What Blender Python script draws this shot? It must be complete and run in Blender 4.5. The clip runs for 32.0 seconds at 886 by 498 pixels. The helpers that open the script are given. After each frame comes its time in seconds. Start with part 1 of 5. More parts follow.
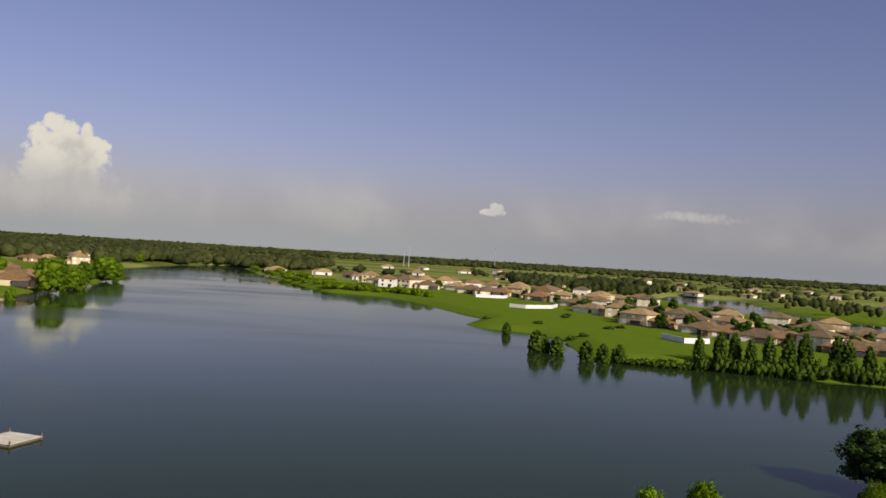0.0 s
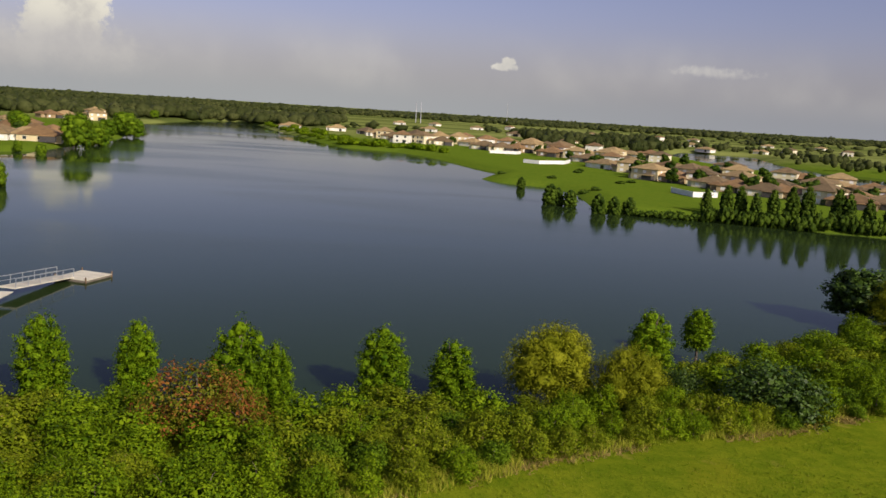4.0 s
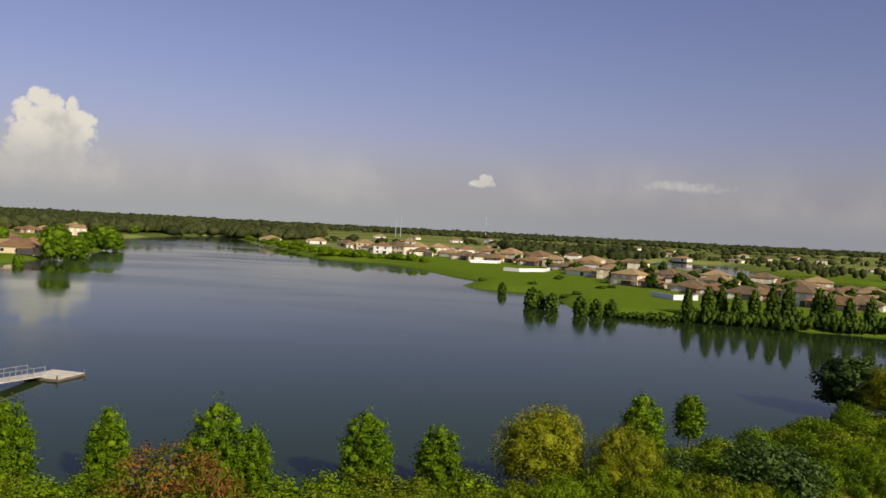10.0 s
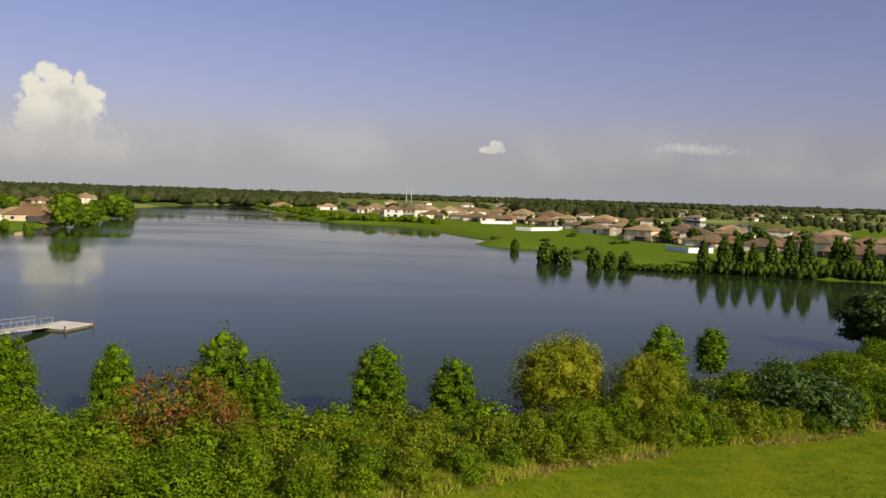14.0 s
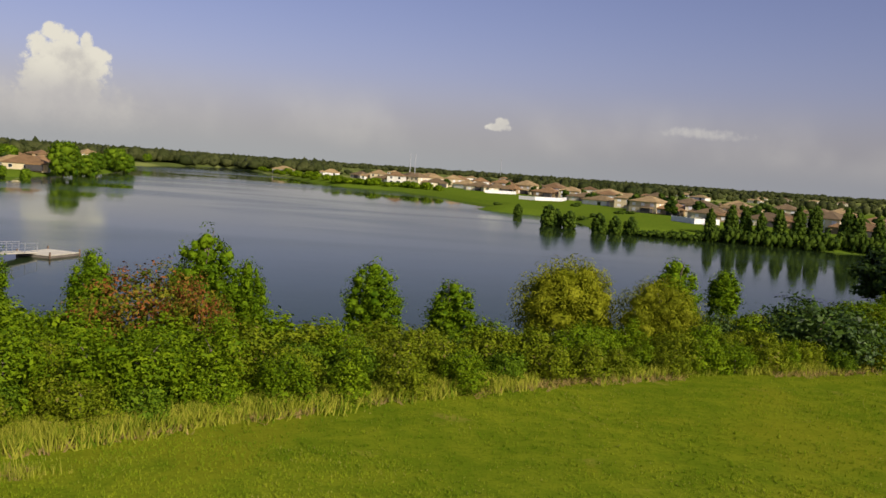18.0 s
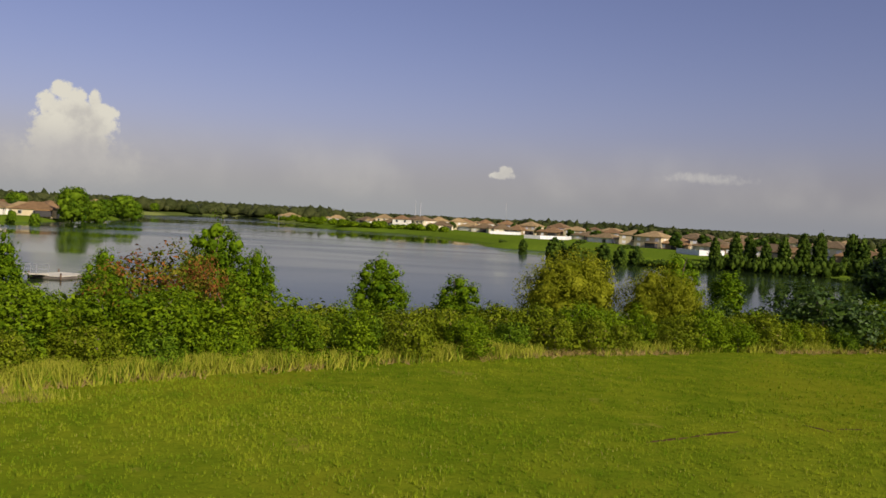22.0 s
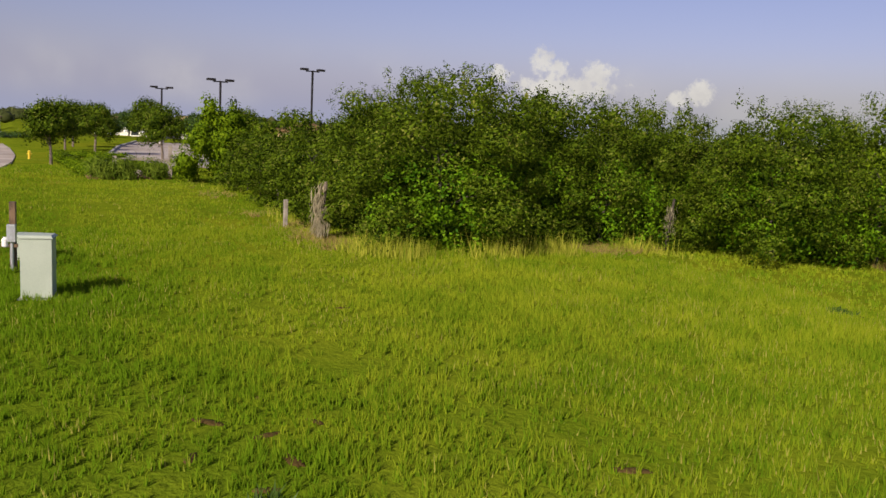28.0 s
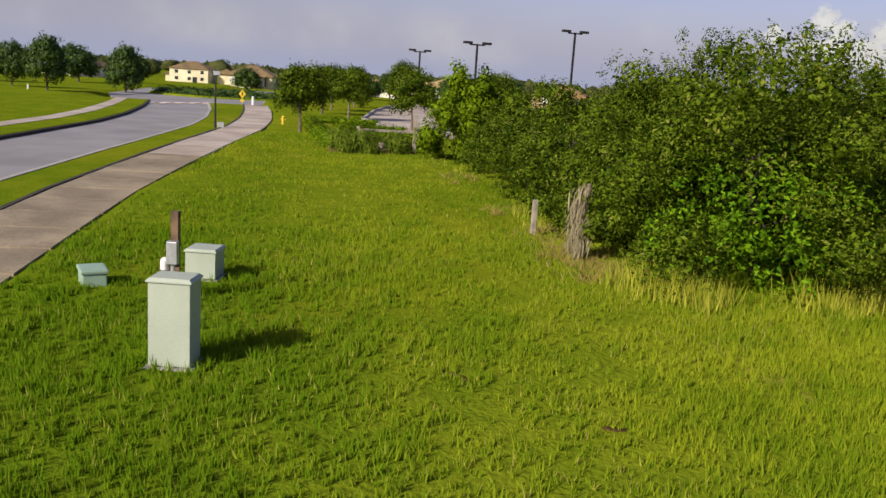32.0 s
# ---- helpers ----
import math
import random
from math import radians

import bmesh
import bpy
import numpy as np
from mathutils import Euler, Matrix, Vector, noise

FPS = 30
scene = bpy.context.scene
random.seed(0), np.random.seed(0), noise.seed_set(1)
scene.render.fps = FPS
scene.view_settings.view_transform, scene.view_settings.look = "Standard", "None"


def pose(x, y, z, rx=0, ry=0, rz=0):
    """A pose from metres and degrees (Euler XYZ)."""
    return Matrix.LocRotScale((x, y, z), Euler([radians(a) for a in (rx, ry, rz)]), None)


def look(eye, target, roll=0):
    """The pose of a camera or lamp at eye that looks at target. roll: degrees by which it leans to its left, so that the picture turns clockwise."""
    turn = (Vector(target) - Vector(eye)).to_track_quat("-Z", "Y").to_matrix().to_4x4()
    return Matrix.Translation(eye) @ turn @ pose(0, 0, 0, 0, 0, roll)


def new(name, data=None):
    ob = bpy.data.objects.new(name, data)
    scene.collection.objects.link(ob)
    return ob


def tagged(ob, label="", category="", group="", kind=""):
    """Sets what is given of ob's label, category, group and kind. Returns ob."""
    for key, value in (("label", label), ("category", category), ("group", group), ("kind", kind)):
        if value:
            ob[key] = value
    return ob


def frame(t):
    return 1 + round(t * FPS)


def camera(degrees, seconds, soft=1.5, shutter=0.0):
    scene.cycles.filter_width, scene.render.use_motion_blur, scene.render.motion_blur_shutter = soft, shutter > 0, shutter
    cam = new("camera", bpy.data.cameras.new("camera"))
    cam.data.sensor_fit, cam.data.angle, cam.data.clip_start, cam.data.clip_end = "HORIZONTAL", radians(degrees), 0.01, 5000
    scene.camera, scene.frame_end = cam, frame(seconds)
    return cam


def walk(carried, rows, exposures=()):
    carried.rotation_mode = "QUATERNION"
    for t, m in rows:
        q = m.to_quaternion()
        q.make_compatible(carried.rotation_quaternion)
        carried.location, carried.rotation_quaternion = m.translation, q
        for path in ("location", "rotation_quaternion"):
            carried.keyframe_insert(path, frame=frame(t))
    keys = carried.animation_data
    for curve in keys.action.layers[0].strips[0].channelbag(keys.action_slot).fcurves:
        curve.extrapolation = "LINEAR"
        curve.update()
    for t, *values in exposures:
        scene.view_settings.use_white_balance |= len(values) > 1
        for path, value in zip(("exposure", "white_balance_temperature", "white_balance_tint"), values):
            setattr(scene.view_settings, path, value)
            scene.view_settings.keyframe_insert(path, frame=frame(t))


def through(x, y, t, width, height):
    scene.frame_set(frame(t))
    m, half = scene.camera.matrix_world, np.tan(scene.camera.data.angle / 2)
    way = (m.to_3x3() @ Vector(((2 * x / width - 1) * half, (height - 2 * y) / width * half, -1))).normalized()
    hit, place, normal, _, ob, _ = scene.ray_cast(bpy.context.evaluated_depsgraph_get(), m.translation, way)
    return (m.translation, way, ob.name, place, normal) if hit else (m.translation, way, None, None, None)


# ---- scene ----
cam = camera(54.55, 32.0, soft=1.5)
EXPO = [(0, -0.18, 6500, 12), (3, -0.10, 6500, 12), (6, -0.06, 6500, 12), (8, -0.08, 6500, 12), (10, -0.15, 6500, 12), (13, -0.08, 6500, 12), (16, 0.0, 6500, 12), (17, -0.14, 6500, 12), (18, -0.1, 6500, 12), (20, -0.10, 6500, 12), (22, -0.22, 6500, 12), (25, -0.12, 6500, 11), (27, -0.04, 6500, 12), (28, 0.03, 6500, 12), (29, 0.24, 6500, 9), (30, 0.15, 6500, 9), (31, 0.28, 6500, 9), (32, 0.14, 6500, 9)]
PATH = [
    (0, (-0.32, -1.54, 21.97), (-0.25, 18.46, 22.09), 3.53),
    (0.5, (-0.47, -3.83, 21.78), (-0.54, 16.17, 21.88), 3.63),
    (1, (-0.71, -4.80, 21.85), (-0.91, 15.20, 21.90), 3.76),
    (1.5, (-0.77, -6.00, 21.62), (-1.10, 14.00, 21.66), 3.74),
    (2, (-0.97, -7.34, 21.71), (-1.43, 12.66, 21.69), 3.83),
    (2.5, (-1.31, -8.15, 21.84), (-1.79, 11.84, 21.46), 3.95),
    (3, (-1.62, -9.75, 20.93), (-1.96, 10.18, 19.24), 3.86),
    (3.5, (-1.93, -9.91, 21.81), (-1.97, 9.80, 18.43), 3.92),
    (5.5, (-2.56, -11.10, 21.49), (-2.54, 8.83, 19.80), 2.71),
    (6, (-2.54, -11.07, 21.35), (-2.49, 8.89, 20.02), 2.76),
    (6.5, (-2.59, -10.95, 21.25), (-2.49, 9.03, 20.18), 2.80),
    (7, (-2.60, -10.75, 21.03), (-2.46, 9.24, 20.17), 2.88),
    (7.5, (-2.50, -10.64, 20.82), (-2.33, 9.35, 20.10), 2.95),
    (8, (-2.44, -10.38, 20.56), (-2.23, 9.61, 19.91), 3.04),
    (8.5, (-2.36, -10.09, 20.22), (-2.11, 9.90, 19.58), 3.12),
    (9, (-2.35, -9.77, 19.85), (-2.06, 10.22, 19.19), 3.02),
    (9.5, (-2.32, -9.41, 19.43), (-1.99, 10.57, 18.68), 2.95),
    (10, (-2.35, -9.33, 19.10), (-2.01, 10.66, 18.58), 2.98),
    (10.5, (-2.35, -8.80, 18.77), (-2.05, 11.20, 18.35), 2.95),
    (11, (-2.39, -7.89, 18.40), (-2.14, 12.10, 17.69), 2.75),
    (11.5, (-2.42, -7.67, 18.08), (-2.16, 12.29, 16.93), 2.55),
    (12, (-2.25, -7.20, 17.62), (-2.19, 12.77, 16.49), 2.23),
    (12.5, (-2.16, -7.13, 17.26), (-2.22, 12.87, 16.69), 1.95),
    (13, (-2.23, -7.28, 16.82), (-2.17, 12.69, 15.82), 1.94),
    (13.5, (-2.17, -7.22, 16.49), (-2.10, 12.73, 15.20), 1.90),
    (15.5, (-2.37, -6.76, 14.56), (-2.13, 13.21, 13.55), 1.57),
    (16, (-2.27, -6.83, 13.89), (-2.13, 13.17, 13.76), 1.74),
    (16.5, (-2.20, -6.08, 13.52), (-2.16, 13.91, 12.73), 1.67),
    (17, (-2.29, -5.83, 13.17), (-2.15, 14.16, 12.75), 2.77),
    (17.5, (-2.10, -4.64, 12.56), (-2.13, 15.35, 12.23), 3.60),
    (18, (-2.00, -3.73, 12.01), (-1.90, 16.18, 10.16), 3.95),
    (18.5, (-2.03, -4.26, 11.58), (-1.96, 15.69, 10.11), 3.73),
    (19, (-1.91, -4.93, 11.02), (-1.96, 15.04, 9.96), 3.52),
    (19.5, (-1.90, -5.17, 10.57), (-1.98, 14.82, 9.77), 3.27),
    (20, (-1.88, -5.14, 10.16), (-1.97, 14.84, 9.47), 3.23),
    (20.5, (-1.88, -5.16, 9.60), (-1.96, 14.83, 9.00), 2.86),
    (21, (-1.83, -5.15, 9.22), (-1.93, 14.84, 8.58), 2.95),
    (21.5, (-1.81, -5.04, 8.92), (-1.90, 14.95, 8.20), 3.06),
    (22, (-1.71, -4.98, 8.55), (-1.82, 15.00, 7.82), 2.95),
    (22.5, (-1.72, -5.27, 8.28), (-1.71, 14.71, 7.42), 2.89),
    (23, (-1.83, -6.06, 7.73), (-1.46, 13.91, 6.77), 2.96),
    (23.5, (-1.99, -6.92, 7.38), (-1.35, 13.04, 6.27), 3.29),
    (24, (-2.07, -7.72, 7.08), (-1.22, 12.22, 5.89), 3.59),
    (24.5, (-2.07, -8.29, 6.68), (-1.01, 11.65, 5.45), 3.50),
    (26.5, (-2.52, -7.55, 5.61), (-14.93, 8.07, 4.15), 2.02),
    (27, (-2.17, -7.69, 5.69), (-18.00, 4.39, 3.87), 2.16),
    (27.5, (-2.18, -7.73, 5.77), (-19.35, 2.27, 3.55), 3.21),
    (28, (-2.07, -7.73, 5.92), (-19.76, 1.19, 3.21), 2.88),
    (28.5, (-1.80, -7.82, 6.05), (-19.90, 0.07, 2.85), 2.44),
    (29, (-2.23, -7.83, 6.15), (-20.50, -0.51, 2.57), 2.57),
    (29.5, (-2.74, -7.67, 6.19), (-21.20, -0.93, 2.42), 2.38),
    (30, (-3.52, -7.50, 6.19), (-22.13, -1.26, 2.35), 2.31),
    (30.5, (-4.49, -7.25, 6.18), (-23.26, -1.55, 2.31), 2.56),
    (31, (-5.38, -6.89, 6.18), (-24.36, -1.92, 2.34), 3.11),
    (31.5, (-6.27, -6.59, 6.21), (-25.43, -2.34, 2.35), 3.60),
    (32, (-7.08, -6.27, 6.25), (-26.39, -2.78, 2.38), 3.70),
]
walk(cam, [(t, look(eye, target, roll)) for t, eye, target, roll in PATH], exposures=EXPO)

# ---- world, sun ----
SUN_DIR = Vector((0.62, -0.78, 0.0)).normalized() * math.cos(radians(30)) + Vector((0, 0, math.sin(radians(30))))
world = bpy.data.worlds.new("sky")
scene.world = world
world.use_nodes = True
WN = world.node_tree
WN.nodes.clear()


def wire(tree, a, b):
    tree.links.new(a, b)


def put(tree, sock, value):
    if isinstance(value, bpy.types.NodeSocket):
        tree.links.new(value, sock)
    else:
        sock.default_value = value


def mth(tree, op, a, b=None, c=None, clamp=False):
    n = tree.nodes.new("ShaderNodeMath")
    n.operation = op
    n.use_clamp = clamp
    for s, v in zip(n.inputs, (a, b, c)):
        if v is not None:
            put(tree, s, v)
    return n.outputs[0]


def mixc(tree, fac, a, b, blend="MIX"):
    n = tree.nodes.new("ShaderNodeMix")
    n.data_type = "RGBA"
    n.blend_type = blend
    put(tree, n.inputs[0], fac)
    put(tree, n.inputs[6], a if isinstance(a, bpy.types.NodeSocket) else (*a, 1))
    put(tree, n.inputs[7], b if isinstance(b, bpy.types.NodeSocket) else (*b, 1))
    return n.outputs[2]


def noise_tex(tree, vec, scale, detail=4.0, rough=0.55, distortion=0.0):
    n = tree.nodes.new("ShaderNodeTexNoise")
    if vec is not None:
        wire(tree, vec, n.inputs["Vector"])
    n.inputs["Scale"].default_value = scale
    n.inputs["Detail"].default_value = detail
    n.inputs["Roughness"].default_value = rough
    n.inputs["Distortion"].default_value = distortion
    return n.outputs[0]


def ramp(tree, fac, lo, hi, a=0.0, b=1.0):
    n = tree.nodes.new("ShaderNodeMapRange")
    n.interpolation_type = "SMOOTHSTEP"
    put(tree, n.inputs[0], fac)
    for k, v in zip((1, 2, 3, 4), (lo, hi, a, b)):
        put(tree, n.inputs[k], v)
    return n.outputs[0]


sky = WN.nodes.new("ShaderNodeTexSky")
sky.sky_type = "NISHITA"
sky.sun_disc = False
sky.sun_elevation = radians(30)
sky.sun_rotation = math.atan2(SUN_DIR.x, SUN_DIR.y)
sky.air_density, sky.dust_density, sky.ozone_density = 1.0, 1.6, 2.0
geo = WN.nodes.new("ShaderNodeTexCoord")
sep = WN.nodes.new("ShaderNodeSeparateXYZ")
wire(WN, geo.outputs["Generated"], sep.inputs[0])
AZ = mth(WN, "MULTIPLY", mth(WN, "ARCTAN2", sep.outputs[0], sep.outputs[1]), 57.2958)
EL = mth(WN, "MULTIPLY", mth(WN, "ARCSINE", sep.outputs[2]), 57.2958)
puff = noise_tex(WN, geo.outputs["Generated"], 46.0, 8.0, 0.62)
curl = noise_tex(WN, geo.outputs["Generated"], 120.0, 7.0, 0.68)
wisp = noise_tex(WN, geo.outputs["Generated"], 7.0, 3.0, 0.5)


def puffs(blobs, edge, rag):
    """A heap of cloud puffs at (azimuth, height, half width, half height) in degrees, with ragged edges."""
    best = None
    for az, el, ra, re in blobs:
        dx = mth(WN, "MULTIPLY", mth(WN, "SUBTRACT", AZ, az), 1.0 / ra)
        dy = mth(WN, "MULTIPLY", mth(WN, "SUBTRACT", EL, el), 1.0 / re)
        d = mth(WN, "SUBTRACT", 1.0, mth(WN, "ADD", mth(WN, "MULTIPLY", dx, dx), mth(WN, "MULTIPLY", dy, dy)))
        best = d if best is None else mth(WN, "SMOOTH_MAX", best, d, 0.15)
    ragged = mth(WN, "ADD", best, mth(WN, "MULTIPLY", mth(WN, "SUBTRACT", puff, 0.5), rag))
    ragged = mth(WN, "ADD", ragged, mth(WN, "MULTIPLY", mth(WN, "SUBTRACT", curl, 0.5), rag * 1.1))
    return ramp(WN, ragged, 0.0, edge)


tower_cloud = puffs([(-24.5, 6.45, 0.8, 0.72), (-23.7, 6.2, 0.7, 0.65), (-22.7, 6.1, 0.42, 0.72), (-25.3, 5.7, 0.75, 0.75), (-22.2, 5.35, 1.1, 0.6),
                     (-24.0, 5.3, 1.8, 1.1), (-24.9, 4.5, 1.5, 1.1), (-23.2, 4.5, 1.9, 1.2), (-24.0, 3.6, 2.7, 1.3), (-24.2, 2.8, 3.2, 1.4)], 0.6, 1.6)
skirt = puffs([(-24.0, 2.9, 2.9, 1.8), (-22.0, 2.0, 4.2, 2.0), (-26.5, 2.0, 3.4, 2.0)], 1.5, 1.3)
tower_cloud = mth(WN, "MULTIPLY", tower_cloud, ramp(WN, EL, 0.8, 4.4, 0.12, 1.0))
tower_cloud = mth(WN, "MAXIMUM", tower_cloud, mth(WN, "MULTIPLY", skirt, ramp(WN, EL, 0.0, 3.4, 0.12, 0.66)))
small_cloud = mth(WN, "MULTIPLY", puffs([(3.4, 3.0, 1.1, 0.30), (3.65, 3.25, 0.6, 0.45), (2.9, 3.0, 0.5, 0.22)], 0.8, 2.2), 0.92)
flat_cloud = mth(WN, "MULTIPLY", puffs([(16.4, 3.35, 3.4, 0.4), (17.6, 3.2, 2.2, 0.35)], 1.4, 1.8), 0.42)
west_cloud = mth(WN, "MULTIPLY", puffs([(-57.4, 4.7, 1.0, 1.25), (-56.4, 4.2, 1.0, 0.9), (-53.7, 4.1, 1.3, 1.05), (-60.1, 3.9, 0.9, 0.8), (-47.3, 3.2, 1.0, 0.9), (-48.6, 2.8, 0.9, 0.6),
                                        (-55.5, 3.2, 4.2, 1.0)], 0.9, 2.2), 0.72)
veil = mth(WN, "MULTIPLY", mth(WN, "MULTIPLY", ramp(WN, EL, 0.3, 2.2), ramp(WN, EL, 6.0, 2.5)),
           mth(WN, "MULTIPLY", ramp(WN, wisp, 0.42, 0.75), 0.24))
SKY_GAIN = 0.084
base_sky = mixc(WN, 1.0, sky.outputs[0], (SKY_GAIN * 1.19, SKY_GAIN * 0.955, SKY_GAIN * 1.18), "MULTIPLY")
haze = ramp(WN, EL, 6.5, -0.5, 0.0, 0.88)
east_air = mixc(WN, ramp(WN, AZ, -12.0, 26.0), (0.425, 0.445, 0.445), (0.345, 0.362, 0.392))
west_air = mixc(WN, ramp(WN, AZ, -68.0, -36.0), (0.36, 0.385, 0.53), east_air)
lit = mixc(WN, haze, base_sky, west_air)
shade = ramp(WN, noise_tex(WN, geo.outputs["Generated"], 24.0, 5.0, 0.6), 0.32, 0.6, 0.35, 1.0)
height = ramp(WN, EL, 2.5, 5.2, 0.25, 1.0)
cloud_white = mixc(WN, mth(WN, "MULTIPLY", shade, height), (0.50, 0.48, 0.46), (0.82, 0.785, 0.665))
lit = mixc(WN, tower_cloud, lit, cloud_white)
for mask in (veil, flat_cloud, west_cloud, small_cloud):
    lit = mixc(WN, mask, lit, mixc(WN, shade, (0.56, 0.54, 0.50), (0.78, 0.75, 0.66)))
back = WN.nodes.new("ShaderNodeBackground")
wire(WN, lit, back.inputs[0])
back.inputs[1].default_value = 1.0
wout = WN.nodes.new("ShaderNodeOutputWorld")
wire(WN, back.outputs[0], wout.inputs[0])

sun = new("sun", bpy.data.lights.new("sun", "SUN"))
sun.data.energy, sun.data.angle, sun.data.color = 5.0, radians(0.53), (1.0, 0.91, 0.76)
sun.matrix_world = look(SUN_DIR * 50, (0, 0, 0))


# ---- materials ----
def material(name):
    m = bpy.data.materials.new(name)
    m.use_nodes = True
    t = m.node_tree
    return m, t, t.nodes["Principled BSDF"]


def coords(tree, kind="Object"):
    return tree.nodes.new("ShaderNodeTexCoord").outputs[kind]


def world_pos(tree):
    return tree.nodes.new("ShaderNodeNewGeometry").outputs["Position"]


def bump(tree, bsdf, height, strength, distance):
    n = tree.nodes.new("ShaderNodeBump")
    n.inputs["Strength"].default_value, n.inputs["Distance"].default_value = strength, distance
    wire(tree, height, n.inputs["Height"])
    wire(tree, n.outputs[0], bsdf.inputs["Normal"])


def surface(name, a, b, scale=2.0, rough=0.8, metal=0.0, fine=30.0, bumpy=0.25, deep=0.01, vary=0.0):
    """A worn surface between two base colours: coarse stains, fine grain and a little relief."""
    m, t, p = material(name)
    v = world_pos(t)
    coarse, grain = noise_tex(t, v, scale, 4), noise_tex(t, v, fine, 3)
    f = mth(t, "ADD", mth(t, "MULTIPLY", coarse, 0.65), mth(t, "MULTIPLY", grain, 0.35))
    col = mixc(t, ramp(t, f, 0.34, 0.66), a, b)
    if vary:
        r = t.nodes.new("ShaderNodeObjectInfo").outputs["Random"]
        col = mixc(t, 1.0, col, mixc(t, r, (1 - vary,) * 3, (1 + vary,) * 3), "MULTIPLY")
    wire(t, col, p.inputs["Base Color"])
    put(t, p.inputs["Roughness"], ramp(t, grain, 0.3, 0.7, rough - 0.08, min(1.0, rough + 0.08)))
    p.inputs["Metallic"].default_value = metal
    if bumpy:
        bump(t, p, grain, bumpy, deep)
    return m


def lawn_patches(t, v):
    """Where the lawn is lush (0) or thin and yellow (about 0.6): patches, and a lush tract beside the pavement."""
    s = t.nodes.new("ShaderNodeSeparateXYZ")
    wire(t, v, s.inputs[0])
    wide, near = ramp(t, noise_tex(t, v, 0.16, 4, 0.6), 0.36, 0.64), ramp(t, noise_tex(t, v, 0.9, 3, 0.6), 0.36, 0.64)
    f = mth(t, "ADD", mth(t, "MULTIPLY", wide, 0.20), mth(t, "ADD", mth(t, "MULTIPLY", near, 0.20), 0.12))
    lush = mth(t, "MULTIPLY", ramp(t, s.outputs[1], -4.2, -7.5), ramp(t, s.outputs[0], -40.0, -22.0, 0.2, 1.0))
    return mth(t, "SUBTRACT", f, mth(t, "MULTIPLY", lush, 0.26))


def foliage(name, dark, light, tip=None, through=0.3, scale=0.9, share=0.12, gloss=0.04, lawn_like=False):
    """Leaves: each its own shade, with lighter and darker tracts through the crown."""
    m, t, p = material(name)
    g = t.nodes.new("ShaderNodeNewGeometry")
    isl = g.outputs["Random Per Island"]
    tract = noise_tex(t, g.outputs["Position"], scale, 3)
    f = mth(t, "ADD", mth(t, "MULTIPLY", isl, 0.6), mth(t, "MULTIPLY", tract, 0.7))
    if lawn_like:
        f = mth(t, "ADD", mth(t, "MULTIPLY", isl, 0.45), lawn_patches(t, g.outputs["Position"]))
    col = mixc(t, ramp(t, f, 0.2, 1.05), dark, light)
    if tip:
        pick = mth(t, "MULTIPLY", ramp(t, isl, 1 - share - 0.02, 1 - share), ramp(t, tract, 0.42, 0.55))
        col = mixc(t, pick, col, tip)
    r = t.nodes.new("ShaderNodeObjectInfo").outputs["Random"]
    col = mixc(t, 1.0, col, mixc(t, r, (0.86, 0.88, 0.84), (1.12, 1.1, 1.1)), "MULTIPLY")
    wire(t, col, p.inputs["Base Color"])
    p.inputs["Roughness"].default_value = 0.55
    p.inputs["Specular IOR Level"].default_value = gloss
    tr = t.nodes.new("ShaderNodeBsdfTranslucent")
    wire(t, col, tr.inputs[0])
    mx = t.nodes.new("ShaderNodeMixShader")
    mx.inputs[0].default_value = through
    wire(t, p.outputs[0], mx.inputs[1])
    wire(t, tr.outputs[0], mx.inputs[2])
    wire(t, mx.outputs[0], t.nodes["Material Output"].inputs[0])
    return m


